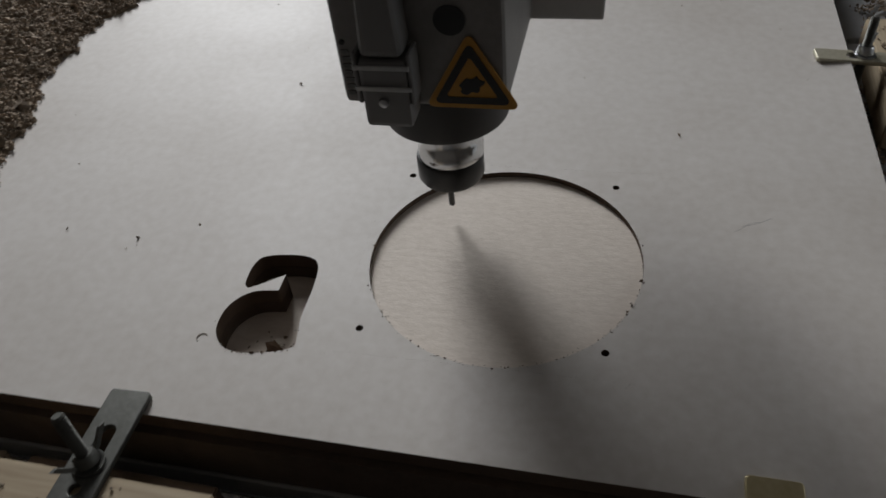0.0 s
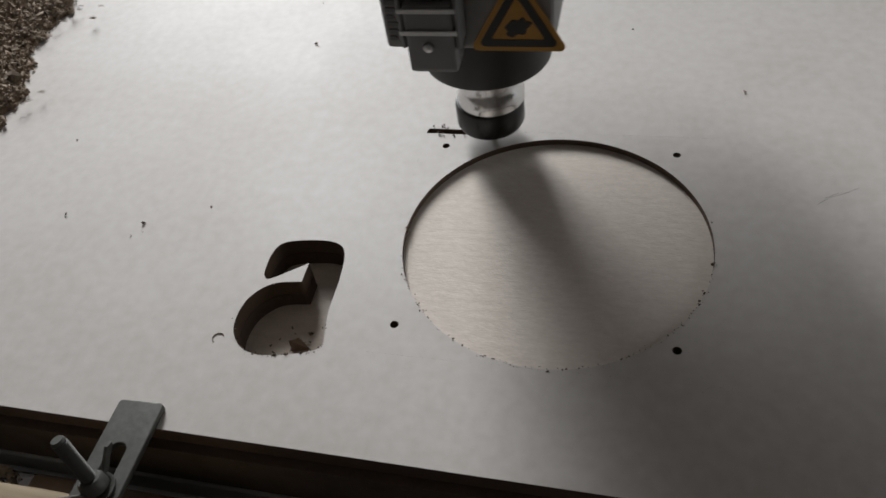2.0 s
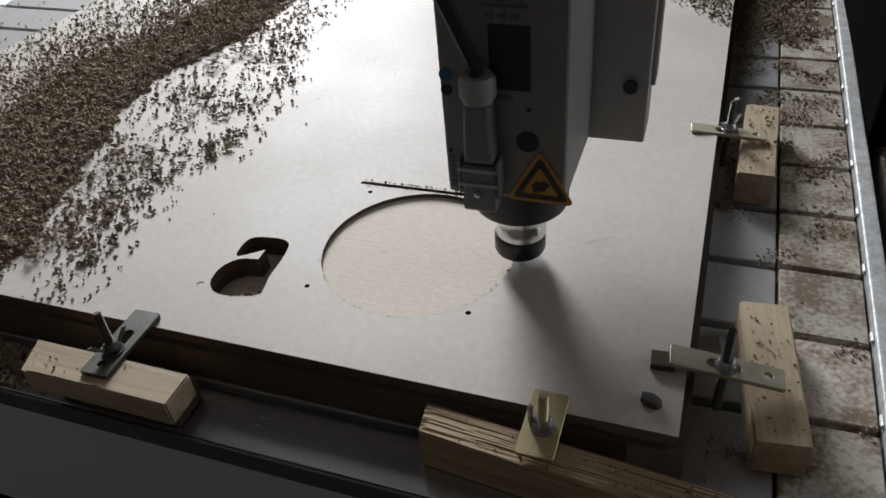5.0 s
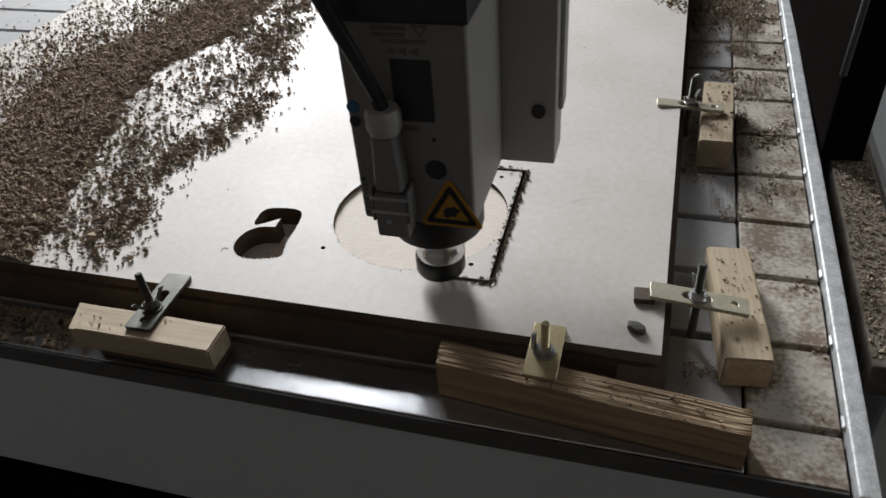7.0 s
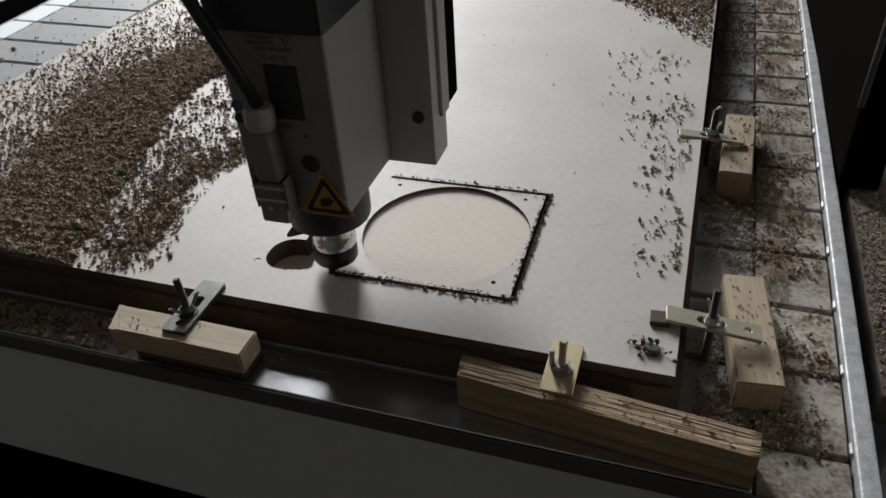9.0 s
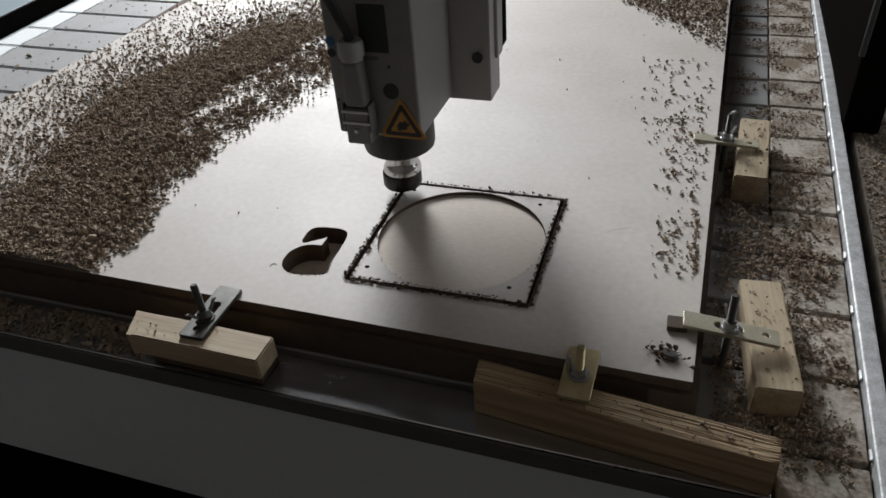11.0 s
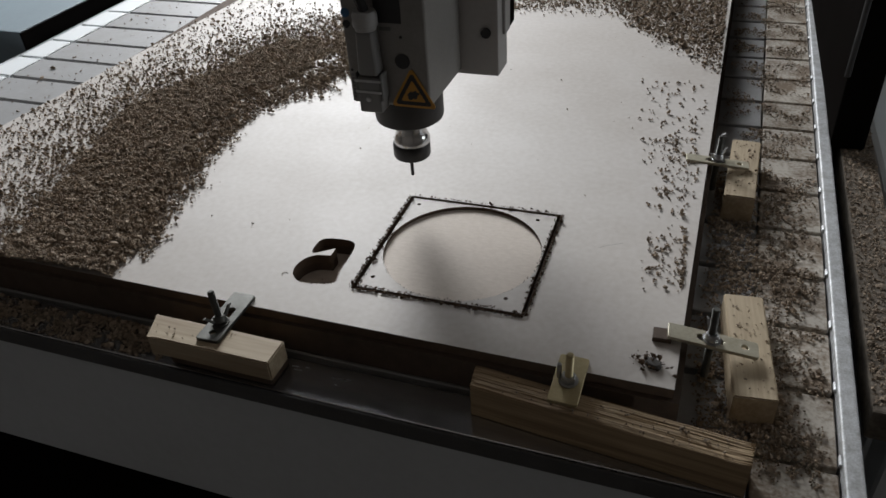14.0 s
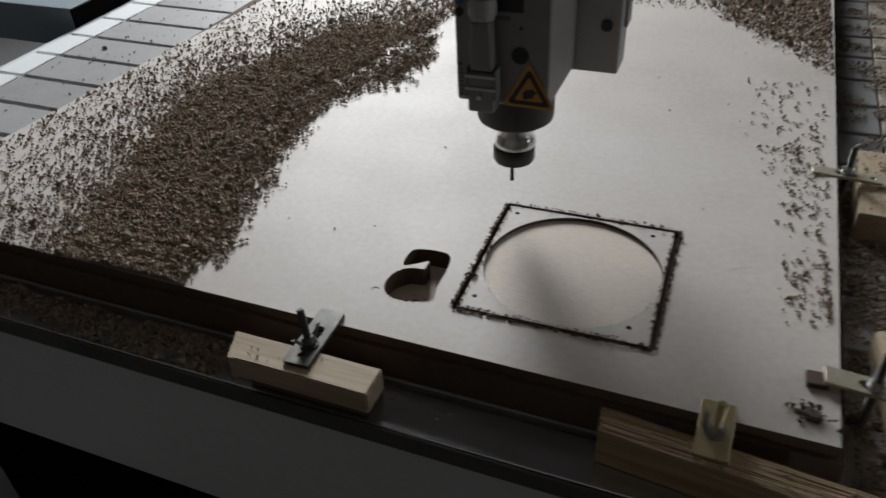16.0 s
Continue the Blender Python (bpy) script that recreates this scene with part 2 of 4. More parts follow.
# ---- the workshop ----
shell = dict(kind="structure")
tagged(part("floor", box(-5, 2.2, -4, 2.9, -0.1, 0), CONCRETE), "grey dusty concrete workshop floor", "floor", **shell)
tagged(part("ceiling", box(-5, 2.2, -4, 2.9, 5.3, 5.45), WALL), "plain grey workshop ceiling", "ceiling", **shell)
tagged(part("wall_west", box(-5.2, -5, -4, 2.9, 0, 5.3), WALL), "grey plastered workshop wall", "wall", **shell)
# the opening is added round the cabinet's fill lamp, out of view
bm = box(2.2, 2.4, -4, 0.3, 0, 5.3)
box(2.2, 2.4, 1.5, 2.9, 0, 5.3, bm=bm)
box(2.2, 2.4, 0.3, 1.5, 0, 1.0, bm=bm)
box(2.2, 2.4, 0.3, 1.5, 2.2, 5.3, bm=bm)
tagged(part("wall_east", bm, WALL), "unseen grey plastered workshop wall with an opening added for the fill light", "wall", **shell)
tagged(part("wall_south", box(-5.2, 2.4, -4.2, -4, 0, 5.3), WALL), "grey plastered workshop wall", "wall", **shell)
WX0, WX1, WZ0, WZ1 = -2.0, -0.9, 1.68, 4.25
bm = box(-5.2, WX0, 2.9, 3.1, 0, 5.3)
box(WX1, 2.4, 2.9, 3.1, 0, 5.3, bm=bm)
box(WX0, WX1, 2.9, 3.1, 0, WZ0, bm=bm)
box(WX0, WX1, 2.9, 3.1, 3.14, 3.2, bm=bm)
box(WX0, WX1, 2.9, 3.1, WZ1, 5.3, bm=bm)
tagged(part("wall_north", bm, WALL), "grey plastered workshop wall with a large window opening", "wall", **shell)

# ---- the machine table ----
TOP = 0.85
TURNED = pose(0, 0, 0, 0, 0, -0.9)
PITCH = 0.0966
SEAM = 0.437
table = thing("machine_table", TURNED, "long grey router table with slotted deck and dusty edges", "machine table")
FRONT, BACK, LEFT, RIGHT = -0.1275, 2.35, -1.055, 0.512
part("bed", box(LEFT + 0.01, RIGHT + 0.012, FRONT + 0.012, BACK, 0.60, TOP - 0.022, 0.002), BED_PAINT, table)
part("front_ledge", box(LEFT, SEAM - 0.003, FRONT, -0.0765, TOP - 0.0215, TOP, 0.0015), LEDGE, table, "smooth bare metal front ledge")
# strip over the metal edge, coloured dark as its shadow line
part("ledge_lip", box(LEFT, RIGHT, FRONT - 0.0035, FRONT - 0.0004, TOP - 0.0225, TOP - 0.0008, 0.0008, 1), LIP, table, "dark strip painting the shadow line at the front ledge's edge")
part("front_panel", box(LEFT, RIGHT + 0.02, FRONT + 0.002, FRONT + 0.011, 0.622, TOP - 0.024, 0.002), BED_PAINT, table, "painted grey front panel")
part("base", box(LEFT + 0.1, RIGHT - 0.05, FRONT + 0.12, BACK - 0.1, 0.0, 0.5995, 0.004), GANTRY, table, "dark steel base frame")
part("end_plate", box(SEAM, RIGHT, FRONT, -0.0752, TOP - 0.0215, TOP, 0.0012, 1), DUSTY, table)
plank = box(LEFT + 0.035, SEAM - 0.003, 0.005, PITCH - 0.005, TOP - 0.0215, TOP - 0.002, 0.0012, 1)
plank_me = bpy.data.meshes.new("plank")
plank.to_mesh(plank_me)
plank_me.materials.append(DECK)
plate = box(SEAM, RIGHT, 0.0035, PITCH - 0.0035, TOP - 0.0215, TOP, 0.0012, 1)
plate_me = bpy.data.meshes.new("end_plate")
plate.to_mesh(plate_me)
plate_me.materials.append(DUSTY)
cap = box(LEFT - 0.03, LEFT + 0.032, 0.002, PITCH - 0.006, TOP - 0.0215, TOP - 0.001, 0.0015, 1)
cap_me = bpy.data.meshes.new("end_cap")
cap.to_mesh(cap_me)
cap_me.materials.append(WHITE)
for i in range(25):
    for name, me in (("plank", plank_me), ("end_plate", plate_me), ("end_cap", cap_me)):
        ob = new(name, me)
        ob.parent, ob.location = table, (0, -0.0716 + i * PITCH, 0)
part("edge_strip", box(LEFT - 0.046, LEFT - 0.0305, FRONT, BACK, TOP - 0.06, TOP - 0.004, 0.002), BED_PAINT, table, "painted grey edge strip")
# steel edge bar with a welded, scalloped inner side
bm = box(0.5145, 0.5310, FRONT - 0.012, BACK, TOP - 0.03, TOP + 0.011, 0.003, 3)
part("edge_bar", bm, RAIL, table, "bright galvanised steel edge bar")
tab = box(0.5118, 0.5152, -0.007, 0.007, TOP + 0.0005, TOP + 0.0062, 0.0015, 1)
tab_me = bpy.data.meshes.new("weld_tab")
tab.to_mesh(tab_me)
tab_me.materials.append(RAIL)
for i in range(26):
    ob = new("weld_tab", tab_me)
    ob.parent, ob.location = table, (0, -0.062 + i * PITCH, 0)
part("side_channel", box(0.5315, 0.5485, FRONT + 0.05, BACK, TOP - 0.12, TOP - 0.045, 0.002), GANTRY, table, "black channel beside the edge bar")
part("side_ledge", box(0.549, 0.597, 0.02, BACK, TOP - 0.045, TOP - 0.006, 0.003), SIDE_DUST, table, "dust covered side ledge")

# ---- the boards ----
THICK = 0.012
Z = 0.90
lower = thing("spoil_board", TURNED, "brown fibreboard spoil board lying on the slotted deck", "board")

KERF = 0.0052
A0, A1 = -0.0012, 0.2008


def letter_outline():
    """A hooked, two-bowled opening like a leaning letter a, from smooth arcs."""
    keys = [(-0.0775, 0.072), (-0.0715, 0.0815), (-0.050, 0.0852), (-0.036, 0.0832), (-0.0295, 0.075), (-0.027, 0.055), (-0.0265, 0.028),
            (-0.0225, 0.006), (-0.0275, 0.001), (-0.046, -0.0042), (-0.063, -0.0048), (-0.0745, 0.001), (-0.0818, 0.014), (-0.0805, 0.033),
            (-0.069, 0.0465), (-0.0505, 0.0502), (-0.0505, 0.0655), (-0.0705, 0.0512), (-0.0755, 0.0515), (-0.0775, 0.057)]
    sharp = {15, 16, 7}
    out = []
    n = len(keys)
    for i in range(n):
        p0, p1, p2, p3 = (Vector(keys[(i + k) % n]) for k in (-1, 0, 1, 2))
        m1 = (p2 - p0) / 2 if i not in sharp else (p2 - p1) * 0.6
        m2 = (p3 - p1) / 2 if (i + 1) % n not in sharp else (p2 - p1) * 0.6
        for k in range(5):
            s = k / 5
            out.append(tuple(p1 * (2 * s**3 - 3 * s**2 + 1) + m1 * (s**3 - 2 * s**2 + s) + p2 * (3 * s**2 - 2 * s**3) + m2 * (s**3 - s**2)))
    return out


board = thing("laminated_board", pose(0, 0, 0), "pale grey laminated fibreboard sheet being cut, clamped flat", "board")
turn2 = TURNED.to_2x2()
OUTER = [tuple(turn2 @ Vector(p)) for p in [(-0.775, -0.060), (0.361, -0.060), (0.361, 1.28), (-0.655, 1.28)]]
SQUARE = rounded(A0, A1, A0, A1, 0.0022, 3)
INNER = rounded(A0 + KERF, A1 - KERF, A0 + KERF, A1 - KERF, 0.0006, 2)
inside = [tuple((TURNED.inverted() @ Vector((x, y, 0))).xy) for x, y in letter_outline()]
low_z = max(TOP + 0.004, Z - 0.023)
mesh_part("sheet", prism([[(-0.745, -0.0655), (0.3675, -0.0655), (0.3675, 1.31), (-0.745, 1.31)], inside], TOP + 0.0003, Z - THICK - 0.0005), SPOIL, lower)
mesh_part("pocket_floor", prism([[(-0.10, -0.02), (0.0, -0.02), (0.0, 0.1), (-0.10, 0.1)]], TOP + 0.0004, low_z), MILLED, lower, "pale milled floor under the letter opening")
HOLES = [circle(x, y, 0.0026, 14) for x in (0.0155, 0.1735) for y in (0.0245, 0.1825)]


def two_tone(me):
    """Laminate on the broad faces, raw fibre with painted-in shade on the cut edges."""
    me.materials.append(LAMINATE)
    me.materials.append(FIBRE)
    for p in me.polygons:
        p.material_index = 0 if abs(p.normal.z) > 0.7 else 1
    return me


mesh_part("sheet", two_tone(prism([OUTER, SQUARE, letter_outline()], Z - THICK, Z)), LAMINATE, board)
mesh_part("pocket_floor", prism([circle(0.1003, 0.0992, 0.0953, 96)], Z - THICK + 0.0001, Z - 0.0046), MILLED, board, "pale milled floor of the round pocket")
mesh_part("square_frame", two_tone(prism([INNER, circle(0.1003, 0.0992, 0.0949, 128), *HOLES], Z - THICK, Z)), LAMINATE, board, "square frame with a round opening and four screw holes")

# ---- the cut ----
C0, C1 = A0 + KERF / 2, A1 - KERF / 2
CORNERS = [(C0, C1), (C1, C1), (C1, C0), (C0, C0), (C0, C1)]
TIMES = [1.47, 3.89, 6.37, 8.83, 11.25]
DOWN, HOVER, HIGH = 0.882, 0.906, 0.9365


def cutter(t):
    """Where the cutter's tip is at t seconds."""
    if t < 1.06:
        s = t / 1.06
        return Vector((0.055 + (C0 - 0.055) * s, 0.145 + (C1 - 0.145) * s, HOVER))
    if t < TIMES[0]:
        s = (t - 1.06) / (TIMES[0] - 1.06)
        return Vector((C0, C1, HOVER + (DOWN - HOVER) * s))
    for a, b, p, q in zip(TIMES, TIMES[1:], CORNERS, CORNERS[1:]):
        if t < b:
            s = (t - a) / (b - a)
            return Vector((p[0] + (q[0] - p[0]) * s, p[1] + (q[1] - p[1]) * s, DOWN))
    s = min(1, max(0, (t - 11.55) / 1.35))
    return Vector((C0 + 0.0025 * s, C1, DOWN + (HIGH - 0.002 - DOWN) * (1 - (1 - s) ** 1.5)))


SEGMENTS = 22
kerf_parts = []
for side in range(4):
    p, q = Vector(CORNERS[side]), Vector(CORNERS[side + 1])
    d = (q - p).normalized()
    length = (q - p).length
    step = length / SEGMENTS
    yaw = math.degrees(math.atan2(d.y, d.x))
    for i in range(SEGMENTS):
        lo, hi = (KERF / 2 if i == 0 else 0), (KERF / 2 if i == SEGMENTS - 1 else 0)
        # the strip still standing in the kerf: sinks as chips when the cutter passes
        c = p + d * (step * (i + 0.5))
        x0, x1 = -step / 2 + (lo if side else -lo), step / 2 + hi * (1 if side < 3 else -1)
        if x1 - x0 < 0.002:
            continue
        bm = box(x0, x1, -KERF / 2 - 0.00006, KERF / 2 + 0.00006, -0.0105, -0.00003)
        me = bpy.data.meshes.new("kerf_strip")
        bm.to_mesh(me)
        bm.free()
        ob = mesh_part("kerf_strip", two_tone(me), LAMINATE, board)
        when = TIMES[side] + (TIMES[side + 1] - TIMES[side]) * (i + 0.5) / SEGMENTS
        kerf_parts.append((ob, pose(c.x, c.y, Z, 0, 0, yaw), when))

chips_at_kerf = []
for side in range(4):
    p, q = Vector(CORNERS[side]), Vector(CORNERS[side + 1])
    d = (q - p).normalized()
    yaw = math.degrees(math.atan2(d.y, d.x))
    length = (q - p).length
    heavy = (0.35, 1.0, 0.85, 0.8)[side]
    for i in range(SEGMENTS):
        when = TIMES[side] + (TIMES[side + 1] - TIMES[side]) * (i + 0.5) / SEGMENTS
        n = int(24 * heavy * rng.uniform(0.5, 1.4))
        along = np.concatenate((rng.uniform(-0.006, 0.006, n - n // 2), rng.normal(rng.uniform(-0.004, 0.004), 0.0016, n // 2)))
        across = np.where(rng.random(n) < 0.75, 1, -1) * (KERF / 2 + np.abs(rng.normal(0, 0.0012, n)))
        z = np.abs(rng.normal(-0.0003, 0.0005, n))
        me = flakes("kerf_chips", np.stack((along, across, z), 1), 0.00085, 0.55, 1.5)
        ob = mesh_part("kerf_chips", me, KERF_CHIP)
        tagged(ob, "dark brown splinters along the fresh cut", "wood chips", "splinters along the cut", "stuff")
        c = p + d * (length * (i + 0.5) / SEGMENTS)
        chips_at_kerf.append((ob, pose(c.x, c.y, Z, 0, 0, yaw), when))

# splinters round the old circular and letter cuts
n = 260
ang = rng.uniform(math.pi * 0.95, math.pi * 2.12, n)
rad = 0.0949 + rng.normal(0, 0.0008, n)
tagged(mesh_part("rim_splinters", flakes("rim_splinters", np.stack((0.1003 + rad * np.cos(ang), 0.0992 + rad * np.sin(ang), np.full(n, Z - 0.0004)), 1), 0.00036, 0.4, 1.6), KERF_CHIP),
       "fine brown splinters round the circular opening", "wood chips", "", "stuff")
lp = np.array(letter_outline())
pick = lp[(lp[:, 1] < 0.02)]
pick = pick[rng.integers(0, len(pick), 60)] + rng.normal(0, 0.0009, (60, 2))
tagged(mesh_part("letter_splinters", flakes("letter_splinters", np.c_[pick, np.full(60, Z - 0.0003)], 0.00042, 0.4, 1.7), KERF_CHIP),
       "fine brown splinters at the letter opening", "wood chips", "", "stuff")

inner = np.c_[rng.normal(-0.046, 0.014, 44), rng.normal(0.015, 0.010, 44)]
inner = inner[(inner[:, 0] > -0.072) & (inner[:, 0] < -0.031) & (inner[:, 1] > 0.0)]
tagged(mesh_part("letter_debris", flakes("letter_debris", np.c_[inner, np.full(len(inner), low_z)], 0.0007, 0.5, 1.8), CHIP),
       "crumbs and chips on the floor of the letter opening", "wood chips", "", "stuff")
crumb = np.array([(-0.0475, 0.002, low_z), (-0.046, 0.0016, low_z), (-0.0488, 0.0018, low_z), (-0.049, 0.0155, low_z), (-0.0475, 0.0165, low_z)])
tagged(mesh_part("letter_debris", flakes("letter_debris", crumb, 0.0024, 0.5, 1.6), KERF_CHIP), "dark crumbs on the floor of the letter opening", "wood chips", "", "stuff")

# ---- chips on the board ----
EDGE_Y = [-0.06, 0.03, 0.13, 0.21, 0.32, 0.42, 0.50, 0.57, 0.68, 0.78, 0.87, 0.93, 0.99]
EDGE_X = [-0.285, -0.306, -0.338, -0.356, -0.393, -0.388, -0.346, -0.328, -0.325, -0.27, -0.15, -0.03, 0.12]
RIGHT_Y = [0.60, 0.66, 0.77, 0.86, 0.95, 0.99]
RIGHT_X = [0.42, 0.355, 0.262, 0.19, 0.14, 0.12]


def left_limit(y):
    return -0.775 + 0.09 * (y + 0.06)


def scatter(n, density):
    xy = np.stack((rng.uniform(-0.76, 0.37, n), rng.uniform(-0.055, 1.25, n)), 1)
    keep = rng.random(n) < density(xy[:, 0], xy[:, 1])
    return xy[keep]


def heap_profile(x, y):
    """How far the heap is built up, 0 to 1: steep towards the clean board, fading slowly away from it."""
    edge = np.interp(y, EDGE_Y, EDGE_X) + 0.0035 * np.sin(y * 61) + 0.003 * np.sin(y * 143 + 1) + 0.002 * np.sin(y * 310)
    inl = edge - x
    core = np.interp(inl, [-0.001, 0.006, 0.02, 0.12, 0.17, 0.22, 0.28, 0.38], [0, 0.7, 1, 1, 0.62, 0.34, 0.17, 0.09])
    return core * np.interp(y, [0.45, 0.60, 0.72, 0.95], [1, 0.82, 0.52, 0.36])


def heap_density(x, y):
    rght = np.interp(y, RIGHT_Y, RIGHT_X)
    inr = x - rght - 0.006 * np.sin(y * 70)
    right = np.where(y > 0.6, np.clip(inr / 0.05, 0, 1) ** 1.4 * np.clip((y - 0.6) * 2.2, 0.05, 0.62), 0)
    back = np.clip((y - 0.90) * 2.5, 0, 0.45) * (x > -0.3)
    lim = (x > left_limit(y) + 0.008)
    return np.maximum(np.maximum(np.where(y < 0.99, heap_profile(x, y), 0.3), right), back) * lim


def heap_height(x, y):
    p = heap_profile(x, y)
    return 0.0075 * np.clip((p - 0.5) / 0.5, 0, 1) ** 0.8


gx, gy = np.arange(-0.66, -0.02, 0.003), np.arange(-0.054, 0.90, 0.003)
xx, yy = np.meshgrid(gx, gy, indexing="ij")
lump = np.array([noise.noise((a * 45, b * 75, 2.0)) + 0.7 * noise.noise((a * 120, b * 190, 5.0)) for a, b in zip(xx.ravel(), yy.ravel())]).reshape(xx.shape)
hh = heap_height(xx, yy)
zz = Z - 0.0012 + hh + np.where(hh > 0.0008, 0.0022 * lump + rng.normal(0, 0.0005, xx.shape), 0)
nx, ny = xx.shape
idx = np.arange(nx * ny).reshape(nx, ny)
use = (hh[:-1, :-1] + hh[1:, 1:] + hh[1:, :-1] + hh[:-1, 1:]) > 0.0
quads = np.stack((idx[:-1, :-1], idx[1:, :-1], idx[1:, 1:], idx[:-1, 1:]), 2)[use]
mound = bpy.data.meshes.new("chip_mound")
mound.from_pydata(np.stack((xx.ravel(), yy.ravel(), zz.ravel()), 1).tolist(), [], quads.tolist())
tagged(mesh_part("chip_mound", mound, CHIP_BED), "low brown ridge of packed router chips", "wood chips", "", "stuff")

xy = scatter(520000, heap_density)
tall = heap_height(xy[:, 0], xy[:, 1])
at = (np.clip(((xy[:, 0] + 0.66) / 0.003).round().astype(int), 0, nx - 1), np.clip(((xy[:, 1] + 0.054) / 0.003).round().astype(int), 0, ny - 1))
z = np.where(tall > 0.0008, zz[at] - 0.0004 + rng.normal(0, 0.0006, len(xy)), Z + rng.random(len(xy)) * 0.0006)
big = (tall > 0.0008) & (rng.random(len(xy)) < 0.06)
tagged(mesh_part("chip_heap", flakes("chip_heap", np.c_[xy, z + 0.0004][big], 0.0019, 0.5, 1.2), CHIP), "larger curled chips lying on the heap", "wood chips", "", "stuff")
thin = tall <= 0.0008
lone = thin & (rng.random(len(xy)) < 0.52)
tagged(mesh_part("scattered_chips", flakes("scattered_chips", np.c_[xy, z][lone], 0.0017, 0.8, 1.05), CHIP), "brown chips strewn loosely beside the heap", "wood chips", "", "stuff")
xy, z = xy[~thin], z[~thin]
tagged(mesh_part("chip_heap", flakes("chip_heap", np.c_[xy, z], 0.00132, 0.65, 1.1), CHIP), "brown heap of coarse router chips on the pale board", "wood chips", "", "stuff")
few = np.stack((rng.uniform(-0.34, 0.33, 46), rng.uniform(-0.02, 0.9, 46)), 1)
few = few[(few[:, 0] < -0.1) | (few[:, 1] > 0.25)]
tagged(mesh_part("stray_chips", flakes("stray_chips", np.c_[few, np.full(len(few), Z)], 0.0008), CHIP), "few single chips lying on the board", "wood chips", "", "stuff")

for pts in ([(0.256, 0.142), (0.264, 0.149), (0.273, 0.153), (0.282, 0.159)], [(0.261, 0.148), (0.269, 0.153), (0.276, 0.1545)]):
    tagged(part("scratch", tube([(x, y, Z - 0.00015) for x, y in pts], 0.00022, 6), CONNECTOR), "thin grey scratch mark on the pale board", "scratch", "scratches on the board")
curl = [(-0.0875 + 0.0035 * math.cos(a), 0.003 + 0.0035 * math.sin(a), Z + 0.0003) for a in [0.6 + 0.3 * k for k in range(13)]]
tagged(part("wood_curl", tube(curl, 0.00028, 6), CHIP), "small curled wood shaving on the board", "shaving")

# drifts of chips that the spindle's air carries over the board
drifts = []


def drift(places, size):
    me = flakes("chip_drift", places, size, 0.8, 1.05)
    ob = mesh_part("chip_drift", me, CHIP)
    tagged(ob, "loose brown chips blown over the pale board", "wood chips", "blown chips", "stuff")
    return ob


SPREAD_Y = [-0.04, 0.02, 0.06, 0.12, 0.163, 0.226, 0.32, 0.45, 0.60, 0.75]
SPREAD_X = [-0.185, -0.199, -0.198, -0.215, -0.215, -0.165, -0.17, -0.20, -0.24, -0.26]
SWEPT_Y = [-0.043, 0.046, 0.078, 0.142, 0.177, 0.251, 0.302, 0.345, 0.421, 0.569, 0.70]
SWEPT_X = [-0.289, -0.285, -0.284, -0.305, -0.288, -0.30, -0.277, -0.245, -0.205, -0.22, -0.28]
LAST_Y = [-0.05, 0.017, 0.075, 0.136, 0.20, 0.257, 0.339, 0.411, 0.462, 0.569, 0.70]
LAST_X = [-0.302, -0.284, -0.289, -0.303, -0.330, -0.329, -0.348, -0.332, -0.263, -0.24, -0.29]


def clumps(count, sx, sy, per, streak=1.0):
    """Chips caught together in small tufts, as places about a centre."""
    out = []
    for c in np.c_[rng.uniform(-sx, sx, count), rng.uniform(-sy, sy, count)]:
        m = 1 + rng.poisson(per)
        r = 0.0011 * math.sqrt(m)
        loc = np.c_[rng.normal(0, r * streak, m), rng.normal(0, r, m), np.abs(rng.normal(0, 0.0006, m)) * min(2.0, m / 5)]
        out.append(loc + np.array([c[0], c[1], 0]))
    return np.concatenate(out)


def limit(ys, xs, y):
    return float(np.interp(y, ys, xs)) + 0.006 * math.sin(y * 97) + 0.005 * math.sin(y * 41 + 2)


for k in range(340):
    first, front = k < 100, k >= 250
    y = rng.uniform(-0.03, 0.66 if first else 0.72)
    e = float(np.interp(y, EDGE_Y, EDGE_X))
    far, swept, last = limit(SPREAD_Y, SPREAD_X, y), limit(SWEPT_Y, SWEPT_X, y), limit(LAST_Y, LAST_X, y)
    if first:
        loc = clumps(int(rng.uniform(8, 15)), 0.028, 0.030, 0.25)
        x = e + (far - e) * rng.random() ** 1.25
        t0 = (1.6 if y > 0.12 else 2.2) + rng.uniform(0, 1.0)
    elif front:
        loc = clumps(int(rng.uniform(10, 18)), 0.016, 0.024, 3.2, 1.6)
        x = far - 0.014 - 0.05 * rng.random() ** 1.4
        t0 = rng.uniform(4.2, 7.2) if y < 0.4 else rng.uniform(4.2, 9.0)
    else:
        loc = clumps(int(rng.uniform(16, 28)), 0.030, 0.030, 0.6)
        x = e + (far - e) * rng.random() ** 1.1
        t0 = rng.uniform(3.6, 7.0)
    loc[:, 1] = np.maximum(loc[:, 1], -0.024)
    ob = drift(loc, 0.0017)
    y = max(y, -0.03)
    home = Vector((x, y, Z))
    u = rng.random() ** (0.55 if front else 1.0)
    back = Vector((e - 0.035 + (max(swept, e) - 0.010 - e + 0.035) * u, y + 0.004, Z + 0.0004))
    rest = Vector((min(back.x, last - 0.010 - 0.02 * rng.random()), y + 0.004, Z + 0.0008))
    start = Vector((e - 0.05 - 0.09 * rng.random(), y, Z + 0.0035))
    drifts.append((ob, start, home, back, rest, t0, rng.uniform(-50, 50)))
